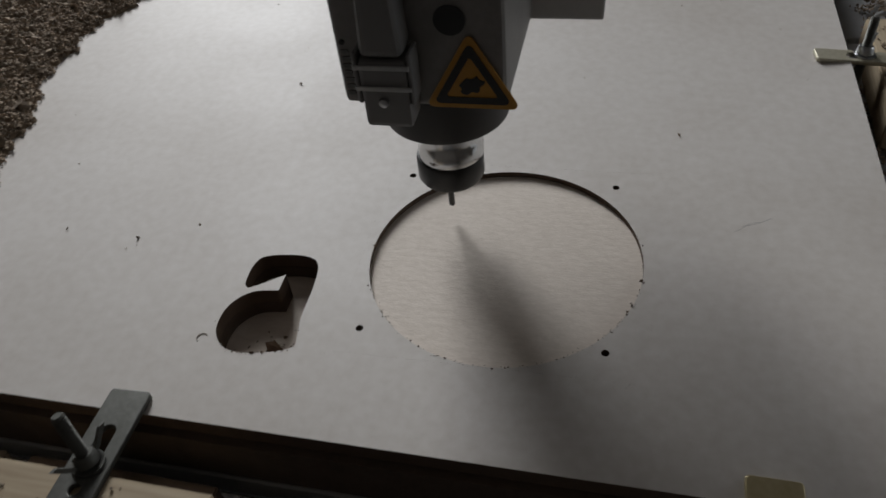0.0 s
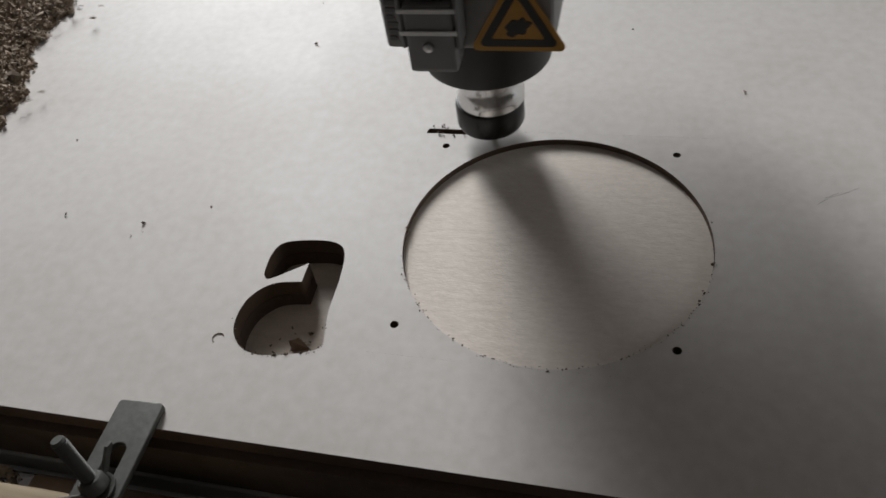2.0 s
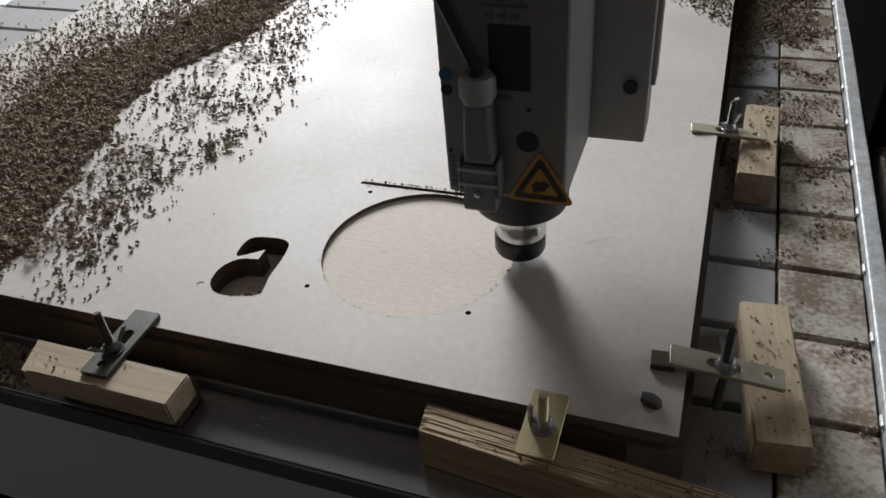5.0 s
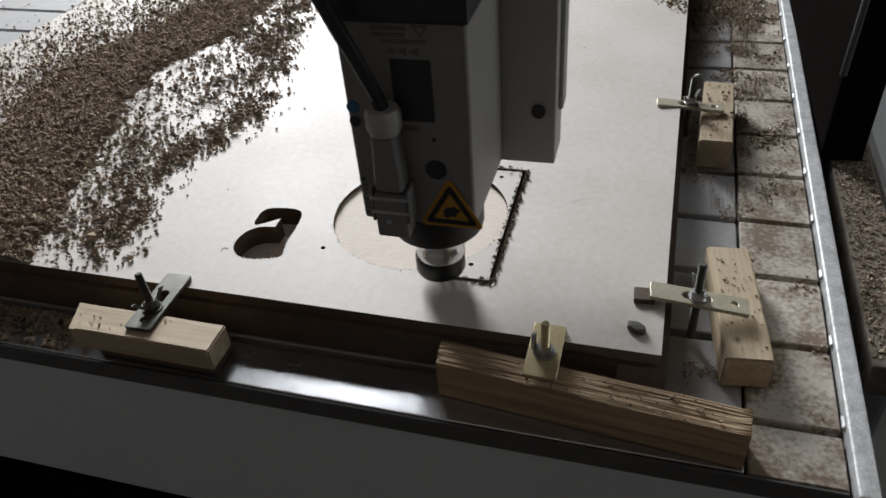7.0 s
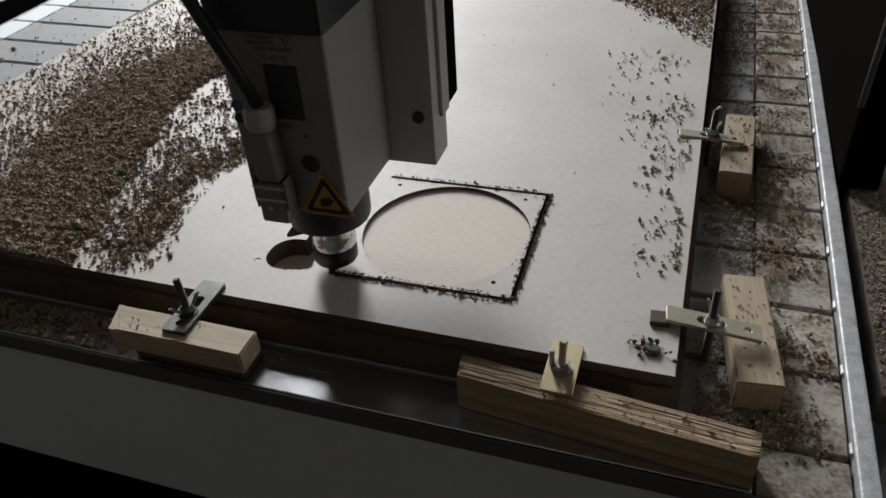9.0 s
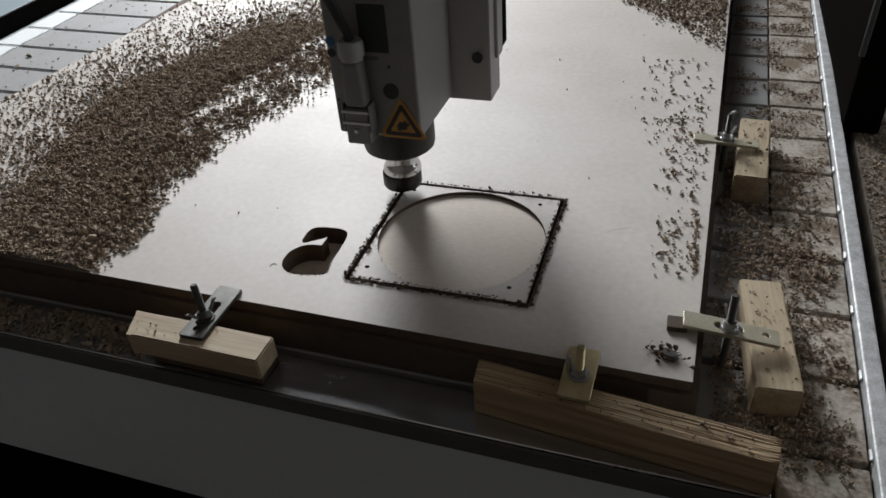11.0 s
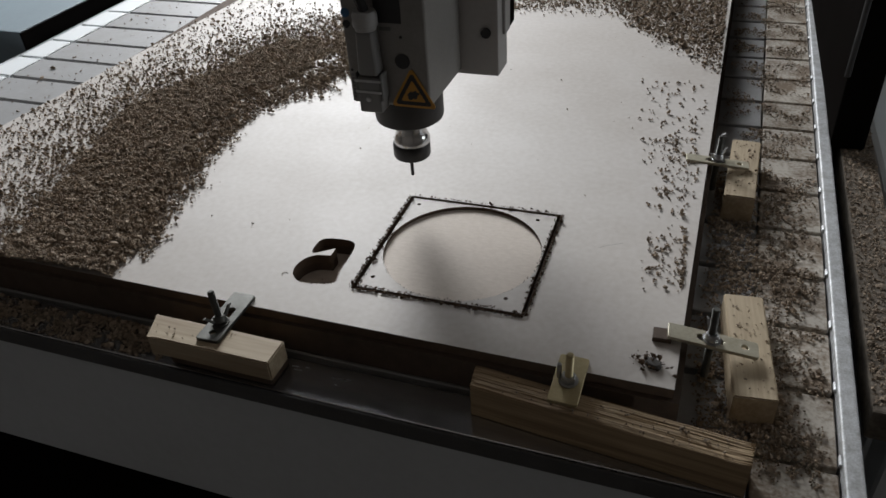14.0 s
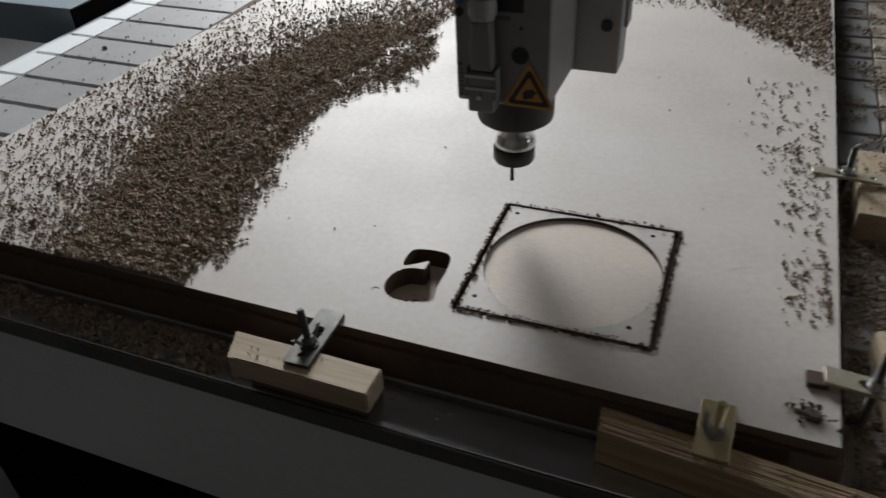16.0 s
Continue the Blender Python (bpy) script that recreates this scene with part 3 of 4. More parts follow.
for k in range(40):
    y = 0.09 + 0.55 * rng.random() ** 1.5
    loc = clumps(int(rng.uniform(5, 15)), 0.030, 0.034, 0.7)
    loc[:, 0] = np.clip(loc[:, 0], -0.06, 0.012)
    ob = drift(loc, 0.0016)
    inner = float(np.interp(y, [0.1, 0.166, 0.32, 0.47, 0.66], [0.335, 0.325, 0.29, 0.225, 0.20]))
    home = Vector((inner + (0.342 - inner) * rng.random() ** 0.55, y, Z))
    back = Vector((home.x + (0.345 - home.x) * 0.35, home.y + 0.008, Z))
    drifts.append((ob, Vector((0.325, 0.80 + 0.2 * rng.random(), Z + 0.001)), home, back, back, rng.uniform(6.9, 9.2), rng.uniform(-40, 40)))

for k in range(96):
    y = rng.uniform(-0.09, 0.42)
    loc = clumps(int(rng.uniform(16, 30)), 0.022, 0.028, 3.0)
    ob = drift(loc, 0.0014)
    home = Vector((rng.uniform(0.40, 0.485), y, TOP + 0.0004))
    if k % 4 == 0:
        home.x = rng.uniform(0.395, 0.41)
    drifts.append((ob, Vector((home.x, 0.75 + 0.3 * rng.random(), TOP + 0.0004)), home, home, home, rng.uniform(6.5, 9.3), 0.0))
for cx, cy, n in ((0.333, -0.034, 46), (0.340, -0.041, 40), (0.322, -0.030, 18)):
    loc = np.c_[rng.normal(0, 0.006, n), rng.normal(0, 0.004, n), np.abs(rng.normal(0, 0.0022, n))]
    ob = mesh_part("chip_drift", flakes("chip_drift", loc, 0.0013), KERF_CHIP)
    tagged(ob, "dark chips gathered round the scrap at the corner", "wood chips", "blown chips", "stuff")
    start, home = Vector((0.19, 0.0, Z - 0.0095)), Vector((cx, cy, Z))
    near = home + Vector((0.001, 0, 0))
    drifts.append((ob, start, home, near, near, 7.0 + rng.random(), 20))

# chips on the deck, the ledge and the blocks
n = 26000
xy = np.stack((rng.uniform(0.376, 0.508, n), rng.uniform(-0.06, 1.5, n)), 1)
clump = np.array([noise.noise((x * 22, y * 22, 0)) for x, y in xy])
xy = xy[clump > rng.uniform(-0.15, 0.55, n) + np.interp(xy[:, 1], [0.1, 0.4], [0.45, 0.0])]
xy = np.array([TURNED.to_2x2() @ Vector(p) for p in xy])
tagged(mesh_part("deck_chips", flakes("deck_chips", np.c_[xy, np.full(len(xy), TOP + 0.0003)], 0.0013), CHIP), "brown chips and dust strewn on the slotted deck", "wood chips", "", "stuff")
n = 9000
xy = np.stack((rng.uniform(0.551, 0.595, n), rng.uniform(0.03, 1.6, n)), 1)
xy = np.array([TURNED.to_2x2() @ Vector(p) for p in xy])
tagged(mesh_part("ledge_chips", flakes("ledge_chips", np.c_[xy, np.full(n, TOP - 0.006)], 0.0012), CHIP), "thick brown dust on the side ledge", "wood chips", "", "stuff")
n = 9000
xy = np.stack((-0.19 - np.abs(rng.normal(0, 0.3, n)), -0.079 - 0.045 * rng.random(n) ** 1.5), 1)
clump = np.array([noise.noise((x * 45, y * 45, 3)) for x, y in xy])
xy = xy[clump > rng.uniform(-0.3, 0.35, n)]
xy = xy[xy[:, 0] > -1.0]
xy = np.array([TURNED.to_2x2() @ Vector(p) for p in xy])
tagged(mesh_part("front_chips", flakes("front_chips", np.c_[xy, np.full(len(xy), TOP + 0.0002)], 0.0015), CHIP), "brown chips on the metal front ledge", "wood chips", "", "stuff")
n = 260
xy = np.stack((rng.uniform(-1.0, -0.77, n), rng.uniform(0.1, 1.2, n)), 1)
tagged(mesh_part("far_chips", flakes("far_chips", np.c_[xy, np.full(n, TOP - 0.0015)], 0.0014), CHIP), "few chips on the slotted deck", "wood chips", "", "stuff")

# ---- packing blocks ----


def block(cx, cy, z0, z1, length, width, yaw, mat, label, chop=0.0, bevel=0.0015, ridges=0):
    """A sawn wooden block along its own x."""
    ob = thing("packing_block", pose(cx, cy, z0, 0, 0, yaw), label, "wooden block", "packing blocks under the clamps")
    bm = box(-length / 2, length / 2, -width / 2, width / 2, 0.0002, z1 - z0)
    bmesh.ops.subdivide_edges(bm, edges=[e for e in bm.edges if abs((e.verts[0].co - e.verts[1].co).x) > length / 2], cuts=26 if ridges else 12, use_grid_fill=True)
    if ridges:
        across = [e for e in bm.edges if abs((e.verts[0].co - e.verts[1].co).y) > width / 2]
        bmesh.ops.subdivide_edges(bm, edges=across, cuts=ridges, use_grid_fill=True)
        for v in bm.verts:
            if v.co.z > (z1 - z0) * 0.9:
                v.co.z -= 0.0022 * abs(noise.noise((v.co.x * 3.0, v.co.y * 260, 4.0))) + 0.0012 * abs(noise.noise((v.co.x * 14, v.co.y * 420, 9.0)))
    for v in bm.verts:
        if v.co.x < -length / 2 + 1e-6:
            v.co.x += chop * (0.5 - v.co.y / width)
        v.co.y += 0.0005 * noise.noise((v.co.x * 30 + cx * 50, 0, 1.0))
        if v.co.z > 0.001:
            v.co.z += 0.0004 * noise.noise((v.co.x * 25, v.co.y * 60, cx))
    bmesh.ops.bevel(bm, geom=[e for e in bm.edges if len(e.link_faces) == 2 and e.calc_face_angle() > 0.8], offset=bevel, segments=2, affect="EDGES")
    part("body", bm, mat, ob)
    return ob


block(-0.113, -0.1185, 0.8765, 0.9025, 0.162, 0.035, -1.2, PINE, "pale sawn pine block under a steel strap clamp", 0.018)
block(-0.110, -0.1020, TOP, 0.8763, 0.130, 0.036, -1.2, DARK_WOOD, "dark wooden packing piece under a pine block")
block(0.299, -0.1020, TOP, 0.891, 0.268, 0.030, -6.2, OLD_PINE, "long weathered pine batten with deep grain", 0.006, 0.0008, 30)
block(0.4275, 0.0350, TOP, 0.8855, 0.156, 0.041, 95.3, PINE, "pine block beside the board under a yellow strap clamp")
block(0.4145, 0.3920, TOP, 0.889, 0.158, 0.039, 87.5, PINE, "small pine block beside the board, dusty")

def sprinkle(n, cx, cy, length, width, yaw, z):
    """Loose chips on a block's top."""
    u = np.stack((rng.uniform(-0.46, 0.46, n) * length, rng.uniform(-0.42, 0.42, n) * width), 1)
    m = pose(cx, cy, z, 0, 0, yaw)
    pts = np.array([m @ Vector((a, b, 0)) for a, b in u])
    tagged(mesh_part("block_chips", flakes("block_chips", pts, 0.0010), CHIP), "brown chips lying on a wooden block", "wood chips", "chips on blocks", "stuff")


sprinkle(26, -0.135, -0.1185, 0.11, 0.035, -1.2, 0.9027)
sprinkle(120, 0.310, -0.1040, 0.24, 0.028, -6.2, 0.8905)
sprinkle(60, 0.4275, 0.0350, 0.15, 0.040, 95.3, 0.8857)
sprinkle(90, 0.4145, 0.3920, 0.15, 0.039, 87.5, 0.8892)

# ---- strap clamps ----


def clamp(tip, rear, width, mat, stud_at, stud_top, label, wing=True, thickness=0.004, slot=(0.38, 0.68), eye=True):
    """A slotted strap from tip to rear (centres of its underside), held down by a stud and nut."""
    tip, rear = Vector(tip), Vector(rear)
    d = tip - rear
    length = d.length
    yaw = math.degrees(math.atan2(d.y, d.x))
    pitch = -math.degrees(math.asin(d.z / length))
    m = Matrix.Translation(rear) @ Euler((0, radians(pitch), radians(yaw))).to_matrix().to_4x4()
    ob = thing("strap_clamp", m, label, "clamp", "strap clamps round the board")
    w = width
    slot_r = 0.0048
    hole = rounded(length * slot[0], length * slot[1], -slot_r, slot_r, slot_r * 0.98, 6)
    mesh_part("strap", prism([rounded(0, length, -w / 2, w / 2, 0.0025), hole] + ([circle(length * 0.15, 0, 0.0036, 16)] if eye else []), 0, thickness, 0.0005), mat, ob)
    inv = m.inverted()
    a, b = inv @ Vector(stud_at), inv @ Vector(stud_top)
    ax = (b - a).normalized()
    rot = ax.to_track_quat("Z", "Y").to_matrix().to_4x4()
    shank = (b - a).length
    lean = Matrix.Translation(a) @ rot
    prof = [(0.0001, -0.045), (0.0036, -0.045)]
    k = -0.045
    while k < shank - 0.003:
        prof += [(0.0040, k + 0.0004), (0.0034, k + 0.0010)]
        k += 0.00125
    prof += [(0.0038, shank - 0.0015), (0.0030, shank), (0.0001, shank)]
    bm = lathe(prof, 14)
    bm.transform(lean)
    part("stud", bm, {DULL_STEEL.name: DULL_STEEL, BRASSY.name: BRASSY, PALE_ZINC.name: DULL_STEEL}[mat.name], ob, "threaded steel stud", True)
    bm = lathe([(0.0042, 0.0003), (0.0095, 0.0003), (0.0095, 0.0016), (0.0042, 0.0016)], 24)
    bm.transform(Matrix.Translation((a.x, a.y, thickness)))
    part("washer", bm, DULL_STEEL if mat is DULL_STEEL else STEEL, ob, "", True)
    if wing:
        bm = lathe([(0.0036, 0.0018), (0.0075, 0.0018), (0.0068, 0.007), (0.0055, 0.0085), (0.0036, 0.0085)], 20)
        for s in (-1, 1):
            made = bmesh.ops.create_cube(bm, size=1)["verts"]
            for v in made:
                up = v.co.z + 0.5
                v.co = Vector((s * (0.006 + 0.010 * up + (v.co.x + 0.5) * 0.004), v.co.y * 0.0024, 0.004 + up * 0.010))
        bm.transform(Matrix.Translation((a.x, a.y, thickness)) @ rot @ pose(0, 0, 0, 0, 0, 25))
        part("wing_nut", bm, STEEL if mat is not DULL_STEEL else DULL_STEEL, ob, "", True)
    else:
        bm = lathe([(0.0036, 0.0018), (0.0072, 0.0018), (0.0075, 0.0025), (0.0075, 0.0075), (0.007, 0.0082), (0.0036, 0.0082)], 6)
        bm.transform(Matrix.Translation((a.x, a.y, thickness)))
        part("hex_nut", bm, STEEL, ob)
        bm = lathe([(0.0001, 0.001), (0.0024, 0.001), (0.0024, 0.019), (0.0018, 0.020), (0.0001, 0.020)], 12)
        bm.transform(Matrix.Translation((a.x + 0.002, a.y + 0.0095, thickness)))
        part("pin", bm, STEEL, ob, "short steel pin beside the nut", True)
    return ob


clamp((-0.112, -0.0455, 0.9003), (-0.1105, -0.1265, 0.9030), 0.027, DULL_STEEL, (-0.1105, -0.098, 0.905), (-0.119, -0.0905, 0.942), "dull grey slotted steel strap clamp with a leaning stud")
clamp((0.2635, -0.0490, 0.9003), (0.2620, -0.1085, 0.8960), 0.029, BRASSY, (0.2630, -0.082, 0.902), (0.2635, -0.0820, 0.937), "short yellow-zinc strap clamp with a bright nut", False, slot=(0.36, 0.62), eye=False)
clamp((0.346, 0.0075, 0.9060), (0.4340, 0.0125, 0.8930), 0.022, PALE_ZINC, (0.3885, 0.009, 0.900), (0.3885, 0.0100, 0.943), "long pale yellow strap clamp resting on a wooden shim")
pin_clamp = clamp((0.3375, 0.3780, 0.9005), (0.4200, 0.3850, 0.8925), 0.018, PALE_ZINC, (0.3790, 0.384, 0.900), (0.3800, 0.3880, 0.935), "small pale yellow strap clamp with a bent pin stud")
bent = part("pin_hook", tube([(0.3800, 0.3880, 0.933), (0.3812, 0.3882, 0.9365), (0.3840, 0.3884, 0.9375), (0.3870, 0.3885, 0.9370)], 0.0022, 8), STEEL, pin_clamp, "bent bright pin end")
bent.matrix_parent_inverse = pin_clamp.matrix_world.inverted()
shim = thing("wooden_shim", pose(0.343, 0.004, Z, 0, 0, 2), "small brown wooden shim under a clamp tip", "shim")
part("body", box(-0.0105, 0.008, -0.008, 0.009, 0.0002, 0.0058, 0.0008), DARK_WOOD, shim)
bm = lathe([(0.0001, 0.0), (0.0075, 0.0002), (0.0082, 0.003), (0.006, 0.0052), (0.0001, 0.0058)], 11)
for v in bm.verts:
    v.co.x *= 1.15 + 0.15 * math.sin(v.co.y * 900)
    v.co.y *= 0.8
ob = thing("wood_scrap", pose(0.3375, -0.038, Z, 0, 0, -30), "small dark scrap lying at the board's corner", "scrap")
part("body", bm, SCRAP, ob)

# ---- the spindle: its origin is the cutter's tip ----
spindle = thing("spindle", pose(*cutter(0)), "grey milling spindle with a black nose and a yellow warning sign", "spindle")
bm = lathe([(0.0001, 0), (0.0019, 0.0), (0.0023, 0.0006), (0.0023, 0.032), (0.0001, 0.032)], 16)
part("cutter_bit", bm, NUT_STEEL, spindle, "slim steel cutter bit", True)
bm = lathe([(0.006, 0.0295), (0.0205, 0.0295), (0.0225, 0.0305), (0.0237, 0.033), (0.0237, 0.0475), (0.0228, 0.0495), (0.0185, 0.0515), (0.006, 0.0515)], 64)
part("collet_nut", bm, NUT_STEEL, spindle, "dark round collet nut", True)
bm = lathe([(0.004, 0.050), (0.0229, 0.0508), (0.0229, 0.0560), (0.0205, 0.0610), (0.0190, 0.066), (0.0185, 0.085), (0.004, 0.085)], 48)
part("shaft", bm, CHROME, spindle, "bright ground shaft", True)
bm = lathe([(0.010, 0.0830), (0.0375, 0.0830), (0.0415, 0.0860), (0.0425, 0.090), (0.0425, 0.128), (0.010, 0.128)], 64)
part("nose", bm, RING_BLACK, spindle, "black nose ring", True)
bm = box(-0.049, 0.0505, -0.055, 0.060, 0.1245, 0.42, 0.004, 3)
for v in bm.verts:
    if v.co.z < 0.15 and v.co.y < -0.02:
        v.co.x *= 0.97
part("body", bm, SPINDLE_GREY, spindle)
part("carriage_plate", box(-0.045, 0.0975, 0.0605, 0.103, 0.1185, 0.46, 0.002), SPINDLE_PLATE, spindle, "painted carriage block")
part("cover_plate", box(0.0977, 0.1015, 0.080, 0.103, 0.165, 0.46, 0.001), SPINDLE_PLATE, spindle)
part("slide_plate", box(-0.040, 0.0900, 0.1032, 0.171, 0.150, 0.46, 0.002), GANTRY, spindle, "black slide plate behind the carriage")
bm = box(-0.053, 0.0555, -0.066, 0.058, 0.300, 0.46, 0.004)
for v in bm.verts:
    if v.co.z < 0.31:
        v.co.x *= 0.95
        v.co.y *= 0.92 if v.co.y < 0 else 1
part("fan_cover", bm, BLACK, spindle, "black fan cover")
part("socket", box(-0.0285, -0.001, -0.077, -0.0555, 0.124, 0.166, 0.003), CONNECTOR, spindle, "grey plug socket")
bm = box(-0.0265, -0.0025, -0.077, -0.0557, 0.1675, 0.218, 0.005, 3)
for v in bm.verts:
    if v.co.z > 0.205:
        v.co.x = -0.0145 + (v.co.x + 0.0145) * 0.82
part("plug", bm, CONNECTOR, spindle, "grey cable plug")
bm = lathe([(0.007, 0.2182), (0.0118, 0.2182), (0.0118, 0.2215), (0.0138, 0.2225), (0.0138, 0.2345), (0.0118, 0.2385), (0.007, 0.2385)], 20, (-0.0145, -0.067))
part("cable_gland", bm, GLAND, spindle, "pale grey cable gland", True)
pts = []
for i in range(17):
    s = i / 16
    pts.append((-0.0145 - 0.088 * s ** 1.15, -0.067 - 0.012 * math.sin(s * 3), 0.2386 + 0.22 * s))
part("cable", tube(pts, 0.0058), BLACK, spindle, "black round cable", True)
for zc, w in ((0.163, 0.0305), (0.150, 0.0305)):
    bm = box(-0.0305, -0.0305 + w + 0.001, -0.0785, -0.0775, zc - 0.0015, zc + 0.0015, 0.0004, 1)
    part("latch", bm, STEEL, spindle, "thin steel latch")
for x0 in (-0.0312, -0.0008):
    part("latch_arm", box(x0, x0 + 0.0025, -0.076, -0.060, 0.139, 0.170, 0.0006, 1), CONNECTOR, spindle)
bm = lathe([(0.0005, 0), (0.0030, 0), (0.0026, 0.0016), (0.0005, 0.0022)], 16)
bm.transform(pose(-0.016, -0.0772, 0.141, 90, 0, 0))
part("screw", bm, STEEL, spindle, "", True)
FACE = -0.0552


def on_face(me):
    me.transform(pose(0, FACE, 0, 90, 0, 0))
    return me


mesh_part("plug_hole", on_face(prism([circle(0.0195, 0.1795, 0.0088, 24)], 0, 0.0006)), BLACK, spindle, "round black blanking cap")
mesh_part("display_label", on_face(prism([rounded(-0.0085, 0.022, 0.222, 0.272, 0.001)], 0, 0.0006)), BLACK, spindle, "black rating plate")
mesh_part("small_label", on_face(prism([rounded(-0.004, 0.009, 0.2135, 0.2175, 0.0005)], 0, 0.0006)), LABEL_GREY, spindle)
for i, (x0, x1) in enumerate(((-0.020, 0.006), (-0.020, 0.005), (-0.014, 0.020))):
    mesh_part("print_line", on_face(prism([rounded(x0, x1, 0.2935 - i * 0.0048, 0.2965 - i * 0.0048, 0.0005)], 0, 0.0005)), LABEL_GREY, spindle)
mesh_part("print_mark", on_face(prism([[(0.010, 0.298), (0.022, 0.298), (0.016, 0.288)], [(0.0125, 0.2965), (0.0195, 0.2965), (0.016, 0.2905)]], 0, 0.0005)), LABEL_GREY, spindle)
for x in (-0.008, 0.001, 0.010):
    mesh_part("print_mark", on_face(prism([[(x - 0.004, 0.278), (x + 0.004, 0.275), (x + 0.004, 0.281)]], 0, 0.0005)), LABEL_GREY, spindle)


def triangle(cx, cy, h, r, n=5):
    """An upright triangle with rounded corners."""
    out = []
    for k, a in enumerate((90, 210, 330)):
        px, py = cx + h * math.cos(radians(a)), cy + h * math.sin(radians(a))
        for i in range(n):
            b = radians(a - 60 + 120 * i / (n - 1))
            out.append((px + r * math.cos(b), py + r * math.sin(b)))
    return out


SX, SZ = 0.0295, 0.1415
sign = mesh_part("warning_sign", on_face(prism([triangle(SX, SZ, 0.0262, 0.003)], 0.0006, 0.0014)), SIGN_YELLOW, spindle, "yellow triangular warning sign with black border")
mesh_part("border", on_face(prism([triangle(SX, SZ, 0.0215, 0.0024), triangle(SX, SZ, 0.0150, 0.0012)], 0.0014, 0.0018)), SIGN_BLACK, sign)
blob = [(0.0046 * math.cos(a) * (1 + 0.16 * math.sin(5 * a + 1)), 0.0034 * math.sin(a) * (1 + 0.18 * math.cos(6 * a))) for a in [2 * math.pi * i / 40 for i in range(40)]]
mesh_part("pictogram", on_face(prism([[(SX + x * 1.5, SZ - 0.001 + y * 1.5 + x * 0.4) for x, y in blob]], 0.0014, 0.0018)), SIGN_BLACK, sign, "black pictogram")
# bolt recess as a flat black disc, its inner shade put into the colour
bm = lathe([(0.0005, 0), (0.0062, 0), (0.0062, 0.003), (0.0005, 0.003)], 24)
bm.transform(pose(0.0825, 0.0604, 0.173, 90, 0, 0))
part("bolt_recess", bm, BLACK, spindle, "black disc painting the shade of a bolt recess", True)
for x, zc in ((0.020, 0.207), (-0.043, 0.215), (-0.043, 0.165)):
    mesh_part("screw", on_face(prism([circle(x, zc, 0.0017, 12)], 0, 0.0006)), BLACK, spindle)
mesh_part("blue_cap", on_face(prism([circle(-0.0425, 0.231, 0.0052, 16)], 0, 0.001)), BLUE, spindle, "small blue cap")
mesh_part("black_cap", on_face(prism([circle(-0.0425, 0.2185, 0.0045, 16)], 0, 0.001)), BLACK, spindle)
for i in range(7):
    mesh_part("print_line", on_face(prism([rounded(-0.0445, -0.0400 + 0.001 * (i % 3), 0.131 + 0.0045 * i, 0.1335 + 0.0045 * i, 0.0004)], 0, 0.0005)), LABEL_GREY, spindle)

SHIFT = Vector((0.0035, 0, 0))
for ob in spindle.children:
    if not ob.name.startswith("cutter_bit"):
        ob.location += SHIFT * (0.6 if ob.name.startswith("collet") else 1)

# ---- the gantry ----
gantry = thing("gantry", pose(0, cutter(0).y, 0), "black gantry with two side columns and a crossbeam", "gantry")
part("column", box(0.541, 0.590, 0.360, 1.30, TOP - 0.0045, 1.64, 0.004), GANTRY, gantry, "black side column")
part("column", box(-1.62, -1.45, 0.46, 0.90, 0.892, 1.64, 0.004), GANTRY, gantry, "black side column")
foot = part("foot", box(-1.64, -1.094, 0.46, 1.15, 0.80, 0.886, 0.003), BLUE_GREY, gantry, "pale blue-grey gantry foot")
part("foot_side", box(-1.0935, -1.088, 0.458, 1.15, 0.80, 0.884, 0.001), GANTRY, gantry, "black inner side of the gantry foot")
part("cable_loop", tube([(0.538, 0.345 - 0.012 * math.sin(k / 12 * math.pi), 1.25 - 0.26 * k / 12 + 0.03 * math.sin(k / 3)) for k in range(13)], 0.004), BLACK, gantry, "thin black cable")
part("crossbeam", box(-1.60, 0.60, 0.20, 0.3545, 1.41, 1.64, 0.006), GANTRY, gantry, "black crossbeam")
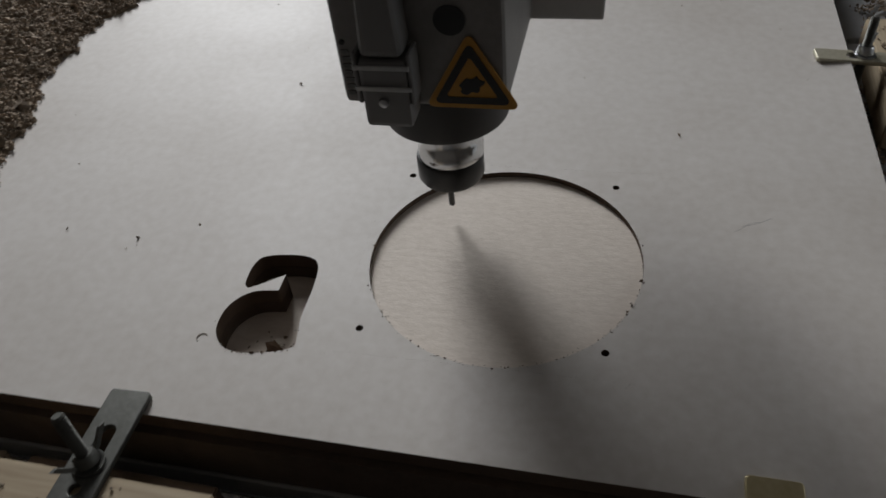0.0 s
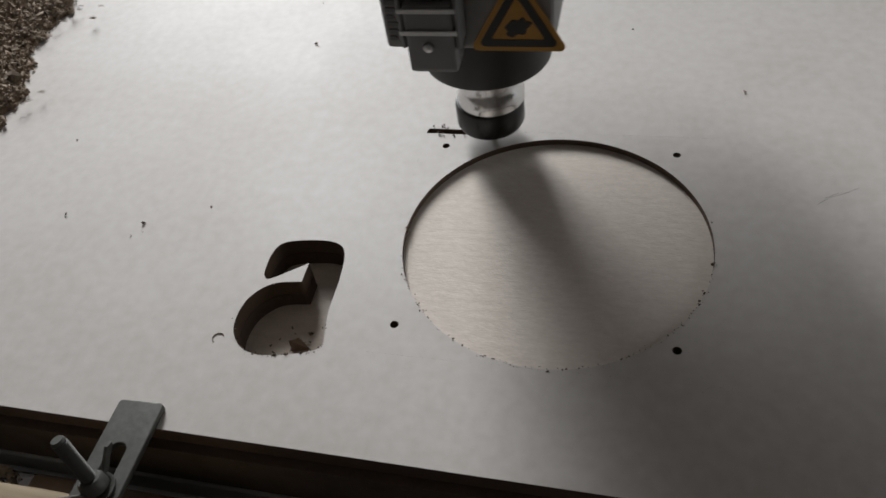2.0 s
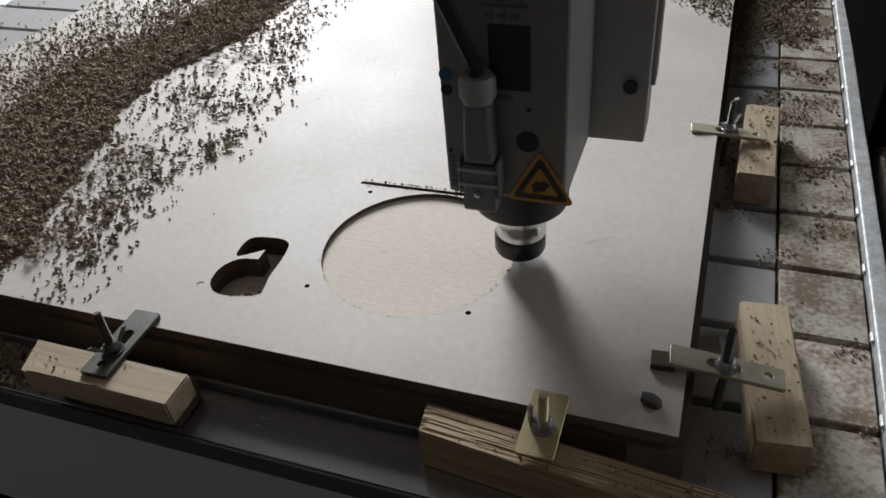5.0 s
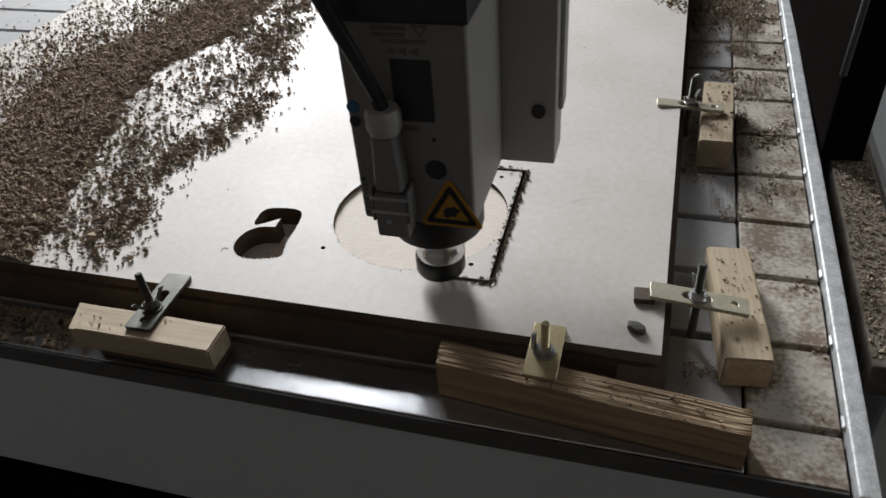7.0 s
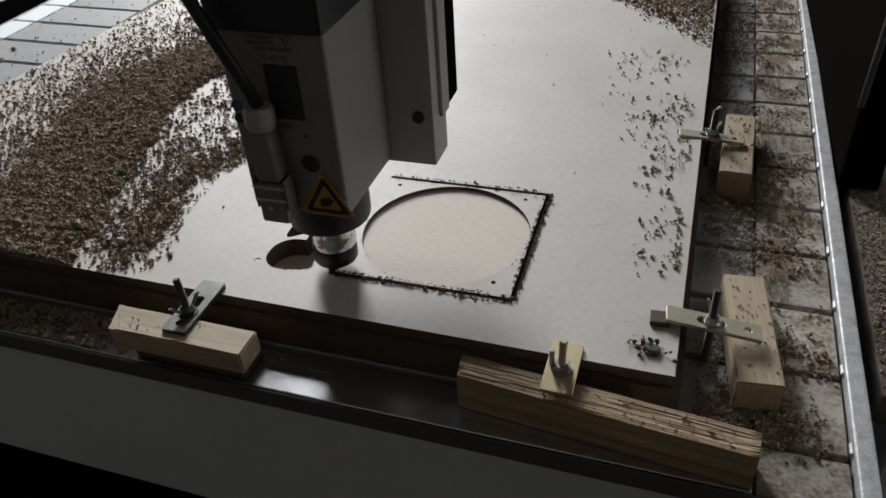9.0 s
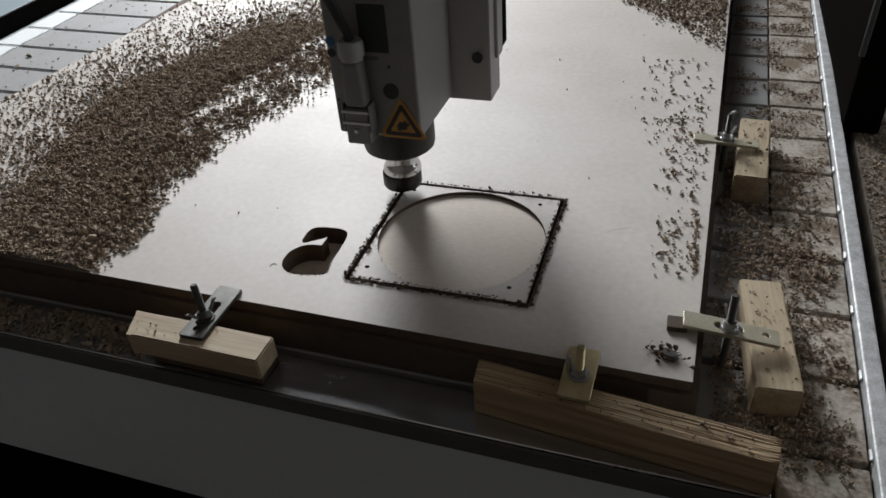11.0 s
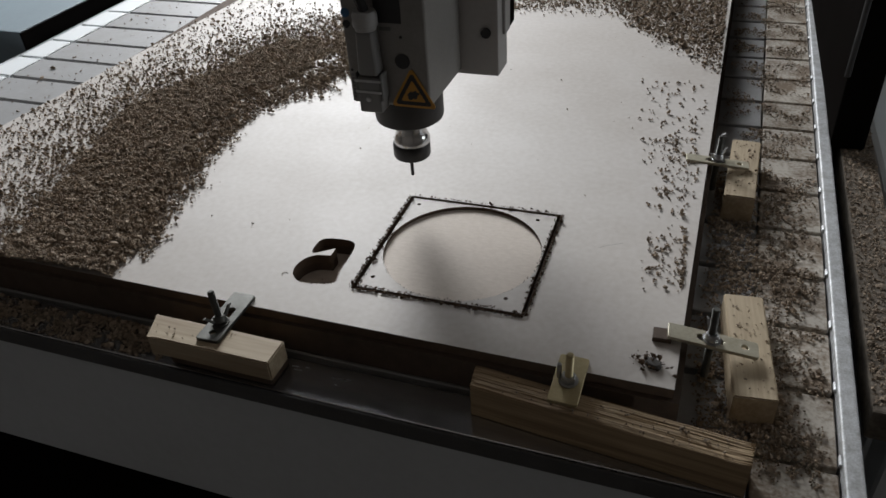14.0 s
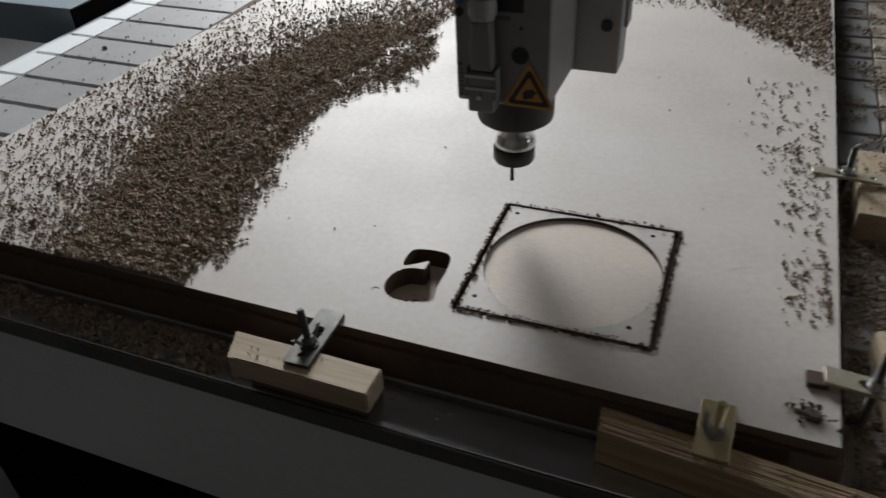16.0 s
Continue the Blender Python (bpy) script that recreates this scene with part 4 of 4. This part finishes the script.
part("saddle", box(-1.0, 0.50, 0.172, 0.198, 1.42, 1.62, 0.004), GANTRY, gantry)

# ---- things beside the machine ----
cab = thing("white_cabinet", pose(0, 0, 0), "low white painted cabinet standing beside the machine", "cabinet")
part("body", box(0.612, 1.25, 0.10, 2.3, 0.0, 0.828, 0.01), WHITE, cab)
for y0, y1 in ((0.16, 1.21), (1.22, 2.27)):
    door = part("door", box(0.604, 0.6115, y0, y1, 0.06, 0.80, 0.003), WHITE, cab, "white painted sheet door")
    part("handle", box(0.598, 0.6038, y1 - 0.08 if y0 < 1 else y0 + 0.06, y1 - 0.06 if y0 < 1 else y0 + 0.08, 0.6, 0.72, 0.003), BLACK, door, "black pull handle")
cov = thing("grey_blue_cover", pose(0, 0, 0), "pale grey-blue painted cover with rounded edges beside the table", "cover")
part("body", box(-2.0, -1.30, -0.2, 0.62, 0.0, 0.60, 0.05, 5), BLUE_GREY, cov)


def motions():
    steps = [i / 10 for i in range(161)]
    walk(spindle, [(t, pose(*cutter(t))) for t in steps])
    walk(gantry, [(t, pose(0, cutter(t).y, 0)) for t in steps])
    for ob, m, when in kerf_parts:
        low = Matrix.Translation((0, 0, -0.0113)) @ m
        walk(ob, [(0, m), (when - 0.06, m), (when + 0.02, low), (16, low)])
    for ob, m, when in chips_at_kerf:
        low = Matrix.Translation((0, 0, -0.018)) @ m
        walk(ob, [(0, low), (when + 0.02, low), (when + 0.14, m), (16, m)])
    for ob, start, home, back, rest, t0, spin in drifts:
        lift = Vector((0, 0, 0.004))
        a, b = pose(*start, 0, 0, spin), pose(*home)
        mid = pose(*((start + home) / 2 + lift), 0, 0, spin / 2)
        c, d = pose(*back, 0, 0, -spin / 8), pose(*rest, 0, 0, -spin / 8)
        half = pose(*(home.lerp(back, 0.55)))
        walk(ob, [(0, a), (t0, a), (t0 + 0.35, mid), (t0 + 0.7, b), (max(8.4, t0 + 0.8), b), (max(9.6, t0 + 1.6), half), (11.5, c), (12.6, c), (14.0, d), (16, d)])


motions()
